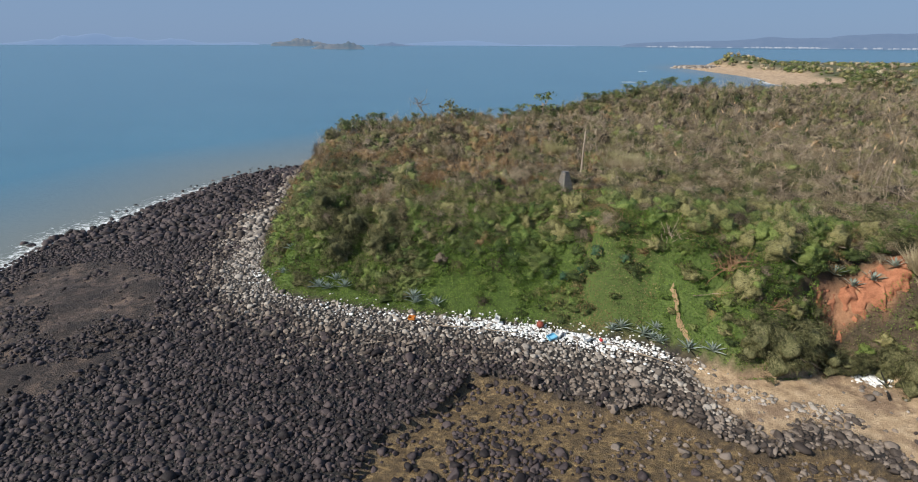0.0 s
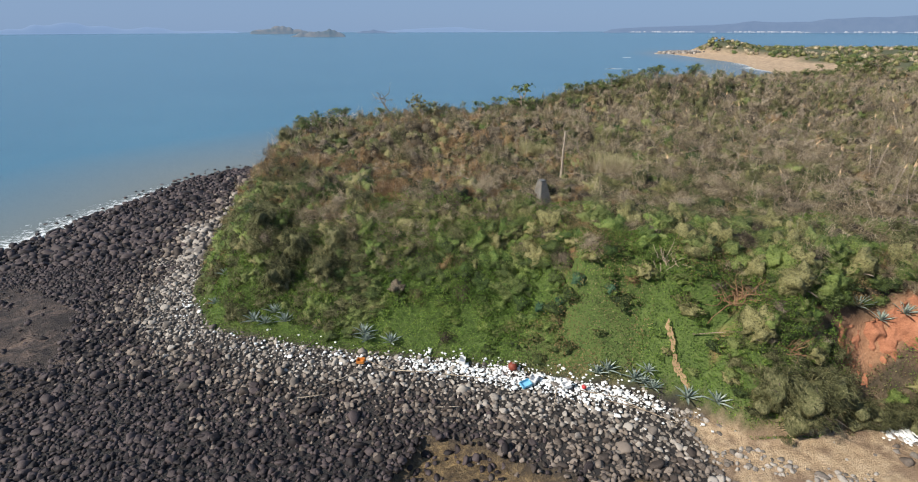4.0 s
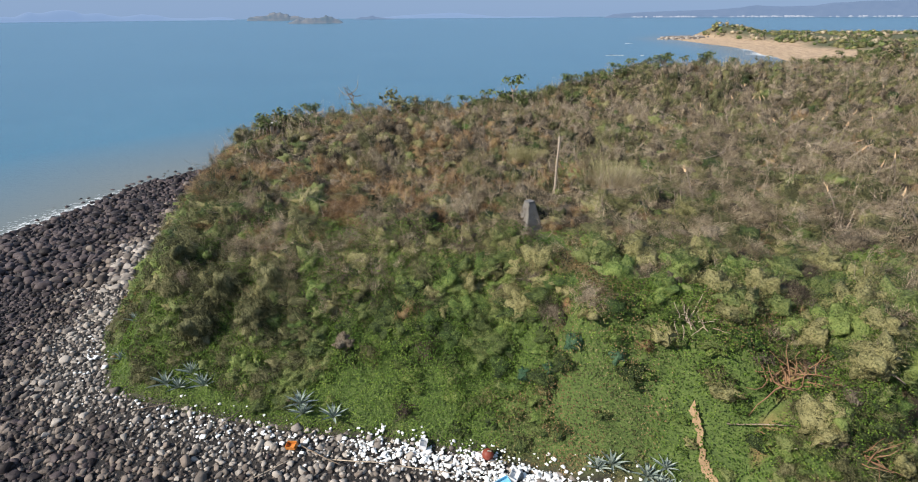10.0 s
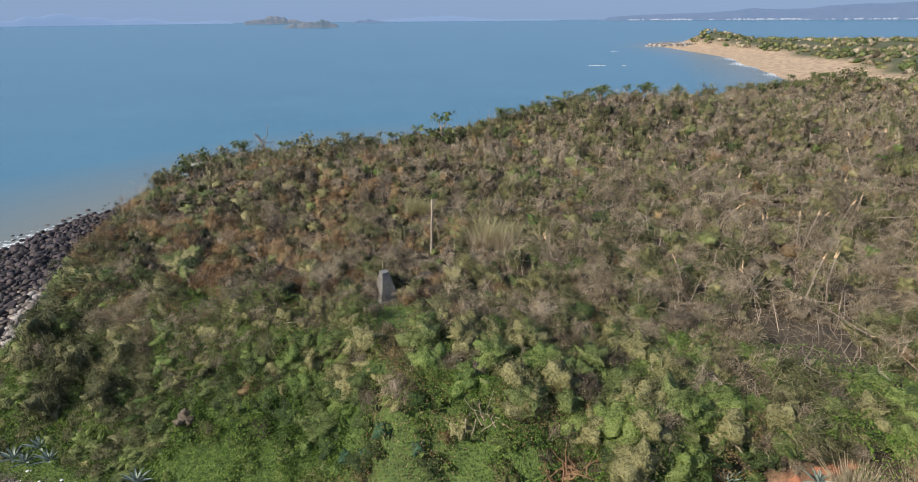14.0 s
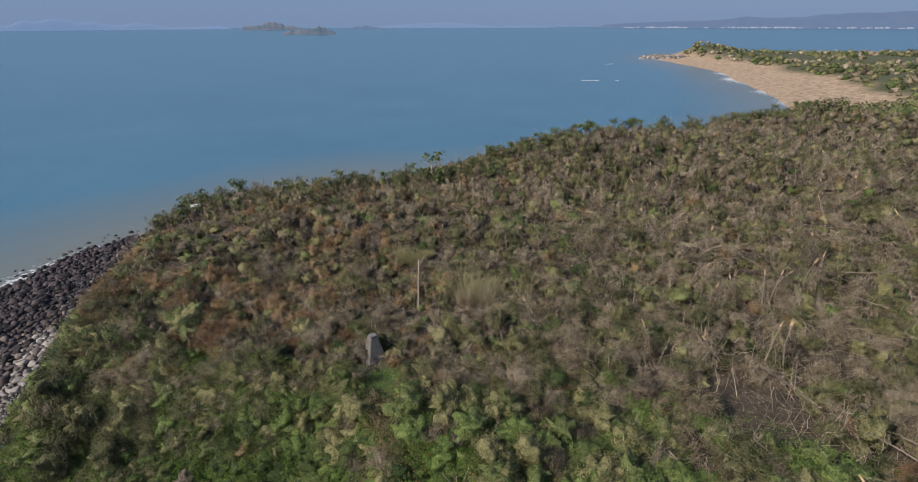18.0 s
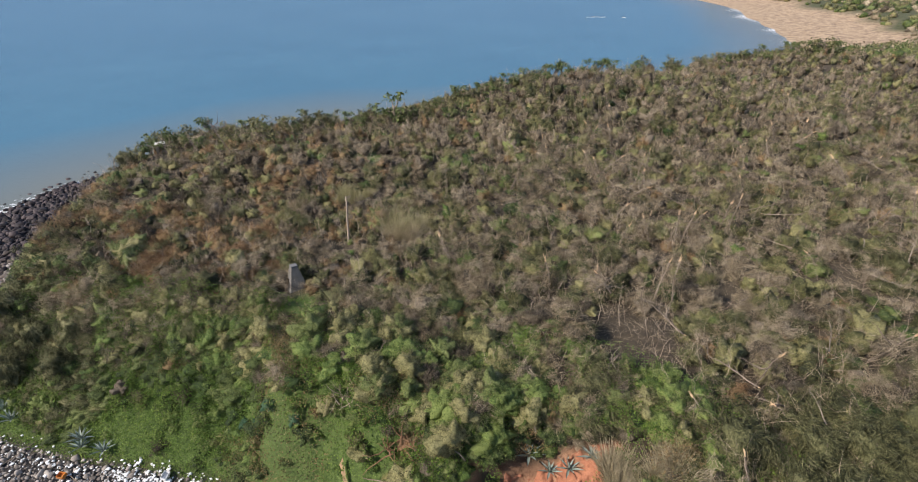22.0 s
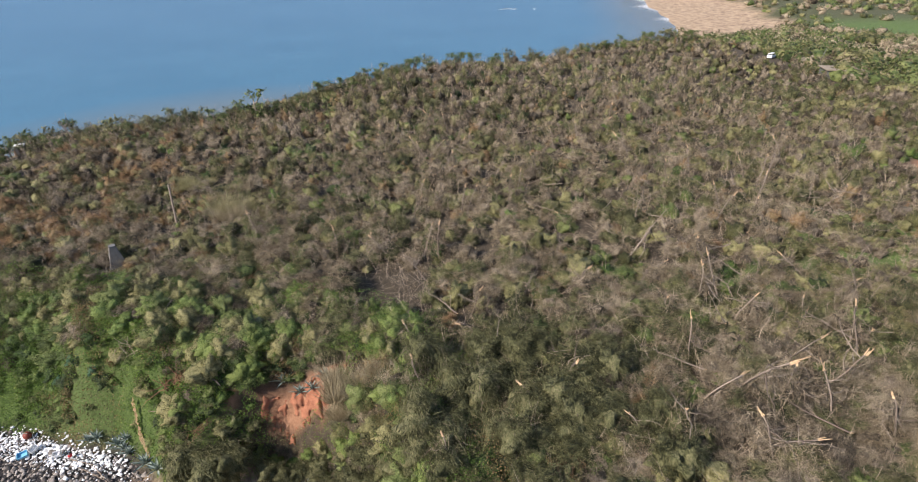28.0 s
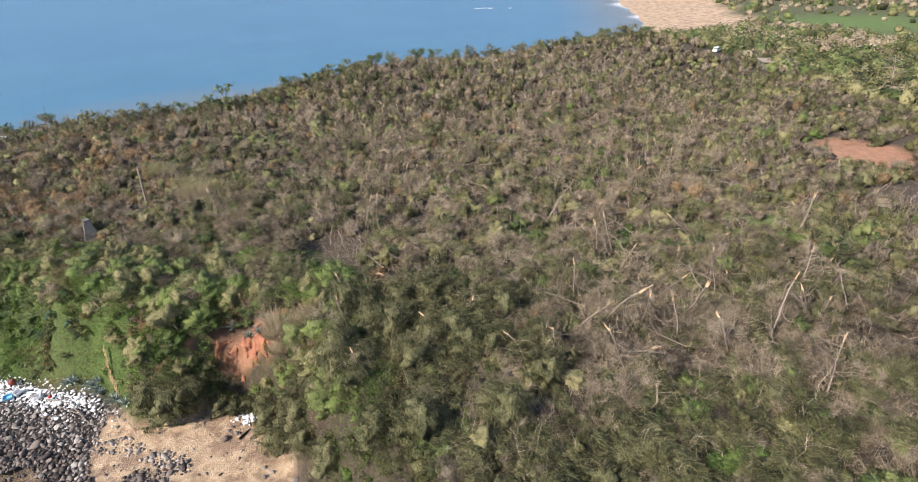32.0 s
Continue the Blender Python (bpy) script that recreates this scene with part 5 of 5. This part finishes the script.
# ---- reeds and dry grass clumps ----
def make_clump(name, mat, label, n, fine):
    ob = tagged(new(name), label, "grass")
    for k in range(6):
        part("leaf_tuft", quads_mesh("leaf_tuft", grass_tuft(n, fine, 0.8) * rng.uniform(0.5, 0.95) + [rng.normal() * 0.38, rng.normal() * 0.38, 0]), mat, ob)
    return ob


for x, y, h, mat, label in ((29.6, 81.5, 4.6, "reed", "tall pale yellow-green reed clump"), (31.5, 82.5, 4.2, "reed", "tall pale yellow-green reed clump"), (28, 80.6, 3.8, "straw", "dry straw-coloured reed clump"),
                            (27, 82, 3.6, "straw", "dry straw-coloured reed clump"), (18.5, 93.5, 3.6, "reed", "yellow-green reed clump in the scrub"), (21, 95, 2.4, "reed", "yellow-green reed clump in the scrub"),
                            (51.4, 38.4, 3.6, "straw", "dry straw-coloured tall grass by the clay bank"), (49.9, 39.9, 3.2, "straw", "dry straw-coloured tall grass by the clay bank"),
                            (53.2, 38.2, 3.2, "straw", "dry straw-coloured tall grass by the clay bank"), (58.4, 40.6, 2.8, "straw", "dry straw-coloured grass clump"),
                            (64, 39.5, 2.8, "straw", "dry straw-coloured grass clump"), (38.5, 47, 2.0, "reed", "grey-green tall grass clump above the clay"),
                            (50.6, 37.4, 2.6, "straw", "dry straw-coloured tall grass by the clay bank"), (-36, 90, 2.0, "straw", "dry grass clump on the cliff edge"), (-36, 102, 2.0, "straw", "dry grass clump on the cliff edge"),
                            (80, 46, 1.6, "straw", "flattened dry grass in the clearing"), (84, 49, 1.5, "straw", "flattened dry grass in the clearing"), (23.5, 58.5, 1.6, "straw", "dry grass clump below the marker")):
    cl = make_clump("reed_clump" if mat == "reed" else "grass_clump", M[mat], label, 260, 0.028)
    cl.matrix_basis = pose(x, y, gz(x, y) - 0.05) @ Matrix.Diagonal((h * 0.95, h * 0.95, h * 0.85, 1))

# ---- agaves ----
def agave_leaf():
    n = 6
    t = np.linspace(0, 1, n)
    half = 0.075 * np.sin(np.pi * np.clip(t * 0.82 + 0.14, 0, 1)) ** 0.8 * (1 - t ** 4)
    v = []
    for k in range(n):
        x, z = t[k] * 0.95, 0.02 + 0.10 * math.sin(t[k] * 1.8)
        v += [(x, -half[k], z + 0.03), (x, 0, z - 0.01), (x, half[k], z + 0.03)]
    f = [[k * 3 + j, (k + 1) * 3 + j, (k + 1) * 3 + j + 1, k * 3 + j + 1] for k in range(n - 1) for j in (0, 1)]
    me = solid("leaf", v, f)
    me.materials.append(M["agave"])
    return me


LEAF = agave_leaf()
for ax, ay in AGAVES:
    ag = tagged(new("agave"), "blue-grey agave rosette with spiky leaves", "plant", "agaves")
    ag.matrix_basis = pose(ax, ay, gz(ax, ay) + (0.45 if ax > 40 else 0.6), 0, 0, float(rng.uniform(0, 360))) @ Matrix.Scale(float(rng.uniform(1.3, 1.8)), 4)
    for i in range(19):
        lf = part("leaf", LEAF, None, ag)
        tilt = 78 - 70 * (i / 18) ** 0.8
        lf.matrix_basis = pose(0, 0, 0.05, 0, -tilt, i * 137.5) @ Matrix.Scale(0.75 + 0.35 * (i / 18), 4)

# ---- marker, pole, hut, road things ----
M["concrete"] = plain_mat("weathered_concrete", (0.10, 0.092, 0.08), (0.235, 0.22, 0.195), 1.6, 0.9, 0.4)
M["stain"] = plain_mat("dark_concrete", (0.10, 0.098, 0.092), (0.19, 0.185, 0.175), 1.6, 0.9, 0.4)
mk = tagged(new("marker"), "weathered grey concrete pyramid marker in the scrub", "marker")
mk.matrix_basis = pose(15.5, 67.6, gz(15.5, 67.6) - 0.2, 0, 0, 32)
part("shaft", box_mesh("shaft", 2.4, 2.4, 3.3, 0.05, 0.34), M["concrete"], mk)
part("plinth", box_mesh("plinth", 2.5, 2.5, 0.35, 0.04), M["stain"], mk)
cap = part("cap", box_mesh("cap", 0.86, 0.86, 0.14, 0.03), M["stain"], mk)
cap.matrix_basis = pose(0, 0, 3.27)
for sx, sy in ((1, 1), (1, -1), (-1, 1), (-1, -1)):
    leg = part("corner_rib", box_mesh("corner_rib", 0.14, 0.14, 2.9, 0.03, 0.7), M["concrete"], mk)
    leg.matrix_basis = pose(sx * 1.08, sy * 1.08, 0.03, sy * 14.0, -sx * 14.0, 0)

pole = tagged(new("wooden_pole"), "leaning pale wooden pole with a short arm", "pole")
pole.matrix_basis = pose(20.6, 78.6, gz(20.6, 78.6) - 0.3, -2, 2, 0)
part("shaft", solid("shaft", *tube([(0, 0, 0), (0.03, 0, 2), (0.0, 0.03, 4), (0.05, 0, 6), (0.02, 0, 7.6)], taper(0.17, 0.12, 5), 10)), M["bark"], pole)
part("arm", solid("arm", *tube([(-0.25, 0, 7.35), (0.3, 0.05, 7.5), (0.9, 0.1, 7.75)], (0.06, 0.055, 0.03), 6)), M["bark"], pole)
part("brace", solid("brace", *tube([(0.03, 0, 6.3), (0.22, 0.03, 6.8), (0.55, 0.08, 7.55)], (0.05, 0.045, 0.03), 6)), M["bark"], pole)

M["whitewash"] = plain_mat("whitewashed_wall", (0.55, 0.54, 0.50), (0.74, 0.73, 0.69), 1.2, 0.85, 0.2)
M["darkgap"] = plain_mat("dark_opening", (0.02, 0.02, 0.02), (0.04, 0.04, 0.04), 2.0, 0.9, 0.1)
hut = tagged(new("watch_post"), "small weathered concrete watch post at the cliff edge", "hut")
hut.matrix_basis = pose(-26.7, 122, gz(-26.7, 122) - 0.2, 0, 0, 20)
for dx, dy, sx, sy in ((0, 0.75, 1.8, 0.2), (-0.8, 0, 0.18, 1.28), (0.8, 0, 0.18, 1.28), (-0.55, -0.75, 0.66, 0.2), (0.55, -0.75, 0.66, 0.2)):
    w = part("wall", box_mesh("wall", sx, sy, 2.6, 0.02), M["concrete"], hut)
    w.matrix_basis = pose(dx, dy, 0)
r = part("roof", box_mesh("roof", 2.0, 1.8, 0.22, 0.03), M["whitewash"], hut, "pale flat roof slab")
r.matrix_basis = pose(0, 0, 2.604)

dk = tagged(new("concrete_platform"), "flat earth-coloured concrete roof slab on low walls", "platform")
dk.matrix_basis = pose(203, 158, gz(203, 158) - 0.2, 0, 0, -18)
part("wall", box_mesh("wall", 9.4, 6.4, 2.6, 0.05), M["stain"], dk)
s = part("slab", box_mesh("slab", 10.4, 7.4, 0.35, 0.04), plain_mat("dusty_slab", (0.22, 0.18, 0.13), (0.36, 0.30, 0.22), 1.0, 0.9, 0.3), dk, "dusty brown roof slab")
s.matrix_basis = pose(0, 0, 2.604)


def make_van(x, y, yaw):
    paint = plain_mat("white_paint", (0.72, 0.72, 0.72), (0.82, 0.82, 0.82), 1.0, 0.35, 0.02)
    glass = plain_mat("dark_glass", (0.02, 0.025, 0.03), (0.04, 0.045, 0.05), 1.0, 0.1, 0.0)
    rubber = plain_mat("tyre_rubber", (0.02, 0.02, 0.02), (0.04, 0.04, 0.04), 4.0, 0.9, 0.1)
    van = tagged(new("van"), "small white van parked on the far track", "vehicle")
    van.matrix_basis = pose(x, y, gz(x, y) + 0.02, 0, 0, yaw)
    body = part("body", box_mesh("body", 4.2, 1.7, 0.85, 0.12), paint, van)
    body.matrix_basis = pose(0, 0, 0.35)
    cab = part("cabin", box_mesh("cabin", 3.3, 1.6, 0.75, 0.12, 0.88), paint, van)
    cab.matrix_basis = pose(-0.3, 0, 1.18)
    for nm, px, py, sx, sy in (("windscreen", 1.24, 0, 0.05, 1.25), ("side_window", -0.3, -0.77, 2.6, 0.05), ("side_window", -0.3, 0.77, 2.6, 0.05), ("rear_window", -1.86, 0, 0.05, 1.2)):
        w = part(nm, box_mesh(nm, sx, sy, 0.42, 0.01), glass, van)
        w.matrix_basis = pose(px, py, 1.36)
    for px, py in ((1.3, 0.78), (1.3, -0.78), (-1.3, 0.78), (-1.3, -0.78)):
        part("wheel", solid("wheel", *tube([(px, py - 0.1, 0.31), (px, py + 0.1, 0.31)], (0.31, 0.31), 14)), rubber, van)


make_van(196.3, 183.6, 35)

# ---- washed-up litter ----
def chunk_mesh(k):
    bm = bmesh.new()
    bmesh.ops.create_cube(bm, size=1)
    bmesh.ops.bevel(bm, geom=bm.edges[:], offset=0.12, segments=1, affect="EDGES")
    for v in bm.verts:
        v.co = v.co * (1 + 0.6 * noise.noise(v.co * 2.3 + Vector((k * 7.3, 0, 0))))
        v.co.z *= 0.5
        v.co.x *= 0.8 + 0.16 * k
    bmesh.ops.triangulate(bm, faces=bm.faces[:])
    me = bpy.data.meshes.new("chunk")
    bm.to_mesh(me)
    bm.free()
    v = np.array([x.co[:] for x in me.vertices])
    f = np.array([p.vertices[:] for p in me.polygons])
    bpy.data.meshes.remove(me)
    return v, f


CHUNK = [chunk_mesh(k) for k in range(6)]
x, y = scatter(-36, 27, 36, 74, 52000)
d = -side_of(TOE, x, y) + 1.0 * (value_noise(x, y, 3, 95) - 0.5)
dens = bell(d, 0 * d, 1.5, 0, 1.5, 1) * (0.05 + 0.9 * ease((x + 6) / 8) * ease((25 - x) / 5) + 0.16 * bell(x, 0 * x, -14, 0, 6, 1))
ok = (rng.uniform(0, 1, len(x)) < dens * 0.95) & (d > -0.9)
x, y = x[ok], y[ok]
size = np.clip(rng.lognormal(-1.95, 0.5, len(x)), 0.07, 0.45)
v, f = place_shapes(CHUNK, with_z(x, y, 0.20) + np.stack([0 * x, 0 * x, 0.16 * rng.uniform(0, 1, len(x))], -1), size, rng.uniform(0, 6.28, len(x)))
tagged(part("foam_litter", mesh_of("foam_litter", v, f), M["foam"]), "band of white plastic foam and litter washed up on the stones", "litter", kind="stuff")


def colour_mat(name, c):
    return plain_mat(name, tuple(k * 0.8 for k in c), c, 3.0, 0.5, 0.1)


def make_float(x, y, c, label, r=0.42):
    """A round net float with its rope eye."""
    fl = tagged(new("net_float"), label, "float")
    fl.matrix_basis = pose(x, y, gz(x, y) + 0.75, 20, 10, 0)
    bm = bmesh.new()
    bmesh.ops.create_uvsphere(bm, u_segments=20, v_segments=12, radius=r)
    me = bpy.data.meshes.new("ball")
    bm.to_mesh(me)
    bm.free()
    me.polygons.foreach_set("use_smooth", np.ones(len(me.polygons), bool))
    part("ball", me, colour_mat("float_paint", c), fl)
    a = np.linspace(0, 2 * np.pi, 9)
    part("rope_eye", solid("rope_eye", *tube([(0.12 * r * 3 * math.cos(k), 0, r + 0.1 + 0.1 * math.sin(k)) for k in a], [0.03] * 9, 5, False)), colour_mat("rope", (0.3, 0.28, 0.22)), fl)


make_float(9.3, 46.9, (0.22, 0.05, 0.03), "dark red round net float among the litter", 0.5)
make_float(16.2, 42.9, (0.5, 0.04, 0.04), "small red net float among the litter", 0.25)


def make_crate(x, y, yaw, c, label, sx=1.0, sy=0.7, sz=0.45):
    """An open fish crate."""
    cr = tagged(new("fish_crate"), label, "crate")
    cr.matrix_basis = pose(x, y, gz(x, y) + 0.5, 12, -8, yaw)
    mt = colour_mat("crate_plastic", c)
    part("floor", box_mesh("floor", sx, sy, 0.05, 0.01), mt, cr)
    for px, py, ax, ay in ((0, sy / 2, sx, 0.05), (0, -sy / 2, sx, 0.05), (sx / 2 - 0.02, 0, 0.05, sy - 0.06), (-sx / 2 + 0.02, 0, 0.05, sy - 0.06)):
        w = part("side", box_mesh("side", ax, ay, sz, 0.01), mt, cr)
        w.matrix_basis = pose(px, py, 0.052)


make_crate(10.3, 43.9, 25, (0.20, 0.50, 0.68), "light blue plastic sheet crate on the stones", 1.1, 0.8, 0.3)
make_crate(-7.5, 48.8, -15, (0.55, 0.20, 0.04), "broken orange crate on the stones", 0.9, 0.6, 0.35)
make_crate(11.2, 44.6, 60, (0.75, 0.75, 0.74), "white foam fish box on the stones", 1.0, 0.7, 0.4)
make_crate(14.5, 43.4, 10, (0.75, 0.75, 0.74), "white foam fish box on the stones", 0.9, 0.6, 0.4)
make_crate(3.8, 48.6, 80, (0.75, 0.75, 0.74), "white foam fish box on the stones", 0.9, 0.6, 0.4)
CANES = [(-9.3, 46.2, 40, 5), (-4.9, 47.6, -35, 4.5), (-1.5, 47.0, -10, 6), (4, 46, -12, 5), (21.6, 39.2, -45, 6), (20, 40, -30, 5), (-14.5, 52.2, 60, 4), (-22, 55, 20, 4), (13, 41.5, 70, 3.5), (-12, 43, 5, 3), (2, 41, 0, 2.5),
         (24, 37.5, 35, 4), (18, 42, -20, 4.5), (-18, 49, 75, 3.5)]
for x, y, yaw, ln in CANES:
    cn = tagged(new("bamboo_cane"), "bleached bamboo cane washed up on the stones", "driftwood", "washed-up canes")
    pts = crooked((-ln / 2, 0, 0), (1, 0, 0.0), ln, 6, 0.02)
    stem = part("stem", solid("stem", *tube(pts, taper(0.06, 0.035, 7), 7)), M["twig"], cn)
    for p in pts[1:-1]:
        part("node", solid("node", *tube([p - np.array([0.025, 0, 0]), p + np.array([0.025, 0, 0])], (0.066, 0.066), 7)), M["bark"], stem)
    cn.matrix_basis = pose(x, y, gz(x, y) + 0.5, 0, float(rng.uniform(-3, 3)), yaw)

# ---- rocks at the far point and in the bay ----
x, y = rng.normal(368, 16, 420), rng.normal(880, 22, 420)
ok = (side_of(WATER, x, y) > -16) & (side_of(TOE, x, y) < 6)
x, y = x[ok], y[ok]
v, f = place_shapes(FAR_ROCK, np.stack([x, y, np.maximum(height(x, y), -0.5)], -1), rng.uniform(2, 7, len(x)), rng.uniform(0, 6.28, len(x)))
tagged(part("point_rocks", mesh_of("point_rocks", v, f, True), M["palerock"]), "pale rocks of the far sandy point", "rocks", kind="stuff")
for bx, by, ln in ((170, 540, 9), (178, 538, 5), (196, 535, 3), (252, 742, 8)):
    rk = tagged(new("shoal_rock"), "low rock awash in the bay with white foam", "rock")
    v, f = FAR_ROCK[int(rng.integers(0, 6))]
    part("rock", solid("rock", v * [ln * 0.6, 2.0, 0.9], f), M["basalt"], rk)
    v, f = rock_shape(2, 4)
    fo = part("foam", solid("foam", v * [ln * 1.4, 3.0, 0.25], f), M["foam"], rk, "white breaking foam")
    fo.matrix_basis = pose(0, -1.5, 0.05)
    rk.matrix_basis = pose(bx, by, 0.0, 0, 0, 8)


# ---- footpath down to the sand ----
way = [(24.6, 44.4), (25.0, 43.4), (25.2, 42.4), (25.9, 41.4), (26.3, 40.6), (26.9, 39.6)]
pv, pf = [], []
steps = 40
for i in range(steps + 1):
    s = i / steps * (len(way) - 1)
    k = min(int(s), len(way) - 2)
    cx, cy = (way[k][0] + (way[k + 1][0] - way[k][0]) * (s - k), way[k][1] + (way[k + 1][1] - way[k][1]) * (s - k))
    half = 0.17 + 0.08 * float(rng.uniform(-1, 1))
    for sx in (-half, 0.0, half):
        pv.append((cx + sx, cy + sx * 0.3, float(vine_top(np.array([cx + sx]), np.array([cy]))[0]) - (0.06 if sx else 0.12)))
for i in range(steps):
    for j in (0, 1):
        pf.append([i * 3 + j, i * 3 + j + 1, i * 3 + j + 4, i * 3 + j + 3])
tagged(part("footpath", solid("footpath", pv, pf), plain_mat("trodden_earth", (0.22, 0.14, 0.075), (0.40, 0.28, 0.16), 2.0, 0.95, 0.5)), "narrow trodden earth path through the vines", "path", kind="structure")


# ---- bare clay bank, cut by small gullies ----
cx, cy = np.arange(38.5, 52.5, 0.12), np.arange(36.6, 43.4, 0.12)
mx, my = np.meshgrid(cx, cy)
fx, fy = mx.ravel(), my.ravel()
bank = height(fx, fy)
gully = 1.1 * (value_noise(fx, bank, 1.0, 301) - 0.5) + 0.8 * (np.abs(value_noise(fx, bank, 0.7, 302) - 0.5) * 2 - 0.5) + 0.4 * (value_noise(fx, bank, 0.3, 303) - 0.5) + 0.15 * (value_noise(fx, bank, 0.14, 304) - 0.5)
keep = clay_mask(fx, fy)
cz = bank + 0.30 + gully * 0.45 - 0.9 * (1 - keep)
i = (np.arange(len(cy) - 1)[:, None] * len(cx) + np.arange(len(cx) - 1)[None]).ravel()
quads = np.stack([i, i + 1, i + len(cx) + 1, i + len(cx)], -1)
quads = quads[keep[quads].max(-1) > 0.25]
clay_m = plain_mat("red_clay", (0.17, 0.062, 0.034), (0.43, 0.19, 0.105), 1.4, 0.95, 0.8)
tagged(part("clay_bank", mesh_of("clay_bank", np.stack([fx, fy - gully * 0.75, cz], -1), quads), clay_m), "eroded bank of bare red clay", "bank", kind="structure")

# litter, and an added black log standing in for shade, by the sandy gully
lx, ly = rng.normal(44.9, 1.1, 130), rng.normal(35.4, 0.7, 130)
v, f = place_shapes(CHUNK, with_z(lx, ly, 0.08), np.clip(rng.lognormal(-1.5, 0.45, 130), 0.12, 0.6), rng.uniform(0, 6.28, 130))
tagged(part("gully_litter", mesh_of("gully_litter", v, f), M["foam"]), "white foam litter washed into the gully", "litter", kind="stuff")
# Black log shape, put where the gully only has a dark shaded streak.
M["shade_black"] = plain_mat("gully_shade_black", (0.010, 0.009, 0.008), (0.035, 0.03, 0.027), 3.0, 0.8, 0.5)
ch = tagged(new("charred_log"), "black log shape standing for the dark shaded streak in the gully", "log")
ch.matrix_basis = pose(44.6, 33.0, gz(44.6, 33.0) + 0.15, 0, 0, 60)
part("trunk", solid("trunk", *tube(crooked((-1.6, 0, 0), (1, 0, 0.06), 3.6, 6, 0.1), taper(0.17, 0.07, 7), 8)), M["shade_black"], ch)
for k in range(3):
    part("limb", solid("limb", *tube(crooked((0.6 + 0.5 * k, 0, 0.1), (0.7, (-1) ** k * 0.8, 0.5), 1.3, 3, 0.2), taper(0.09, 0.03, 4), 5)), M["shade_black"], ch)
M["rustwood"] = plain_mat("rust_brown_wood", (0.14, 0.075, 0.04), (0.30, 0.18, 0.10), 2.0, 0.85, 0.4)
for bx, by, size, mat in ((30.6, 43.4, 1.25, "rustwood"), (32.2, 42.8, 1.0, "rustwood"), (25.3, 47.6, 0.9, "twig"), (34.0, 38.6, 0.8, "rustwood"), (51.5, 47.5, 1.0, "twig")):
    bp = tagged(new("brush_pile"), "heap of dead rust-brown brushwood on the bank" if mat == "rustwood" else "heap of bleached grey brushwood on the bank", "brushwood", "brushwood heaps")
    bp.matrix_basis = pose(bx, by, gz(bx, by) + 0.7) @ Matrix.Scale(size, 4)
    for k in range(24):
        st = crooked((rng.normal() * 0.7, rng.normal() * 0.5, 0.2), (rng.normal(), rng.normal() - 0.4, rng.uniform(0.2, 1.0)), rng.uniform(1.5, 3.0), 4, 0.2)
        part("branch", solid("branch", *tube(st, taper(0.06, 0.015, 5), 5)), M[mat], bp)
for px, py, pz, dx, dy, ln in ((26.7, 42.9, 0.9, 1, -0.45, 5.5), (30.3, 41.6, 1.2, 1, 0.1, 4.5)):
    bl = tagged(new("fallen_pole"), "long thin bleached pole lying on the creepers", "pole", "fallen poles")
    bl.matrix_basis = pose(px, py, gz(px, py) + pz)
    part("stem", solid("stem", *tube(crooked((0, 0, 0), (dx, dy, 0.28), ln, 5, 0.05), taper(0.06, 0.035, 6), 6)), M["twig"], bl)
for px, py, h, tilt in ((205.8, 171.4, 6.5, 14), (212.8, 132.9, 6.0, 16)):
    po = tagged(new("leaning_post"), "pale leaning post beside the far track", "post", "leaning posts")
    po.matrix_basis = pose(px, py, gz(px, py) - 0.3, 0, tilt, 0)
    part("shaft", solid("shaft", *tube([(0, 0, 0), (0, 0, h / 2), (0, 0, h)], (0.13, 0.12, 0.10), 10)), M["concrete"], po)
    part("cap", solid("cap", *tube([(0, 0, h), (0, 0, h + 0.1)], (0.12, 0.11), 10)), M["stain"], po)
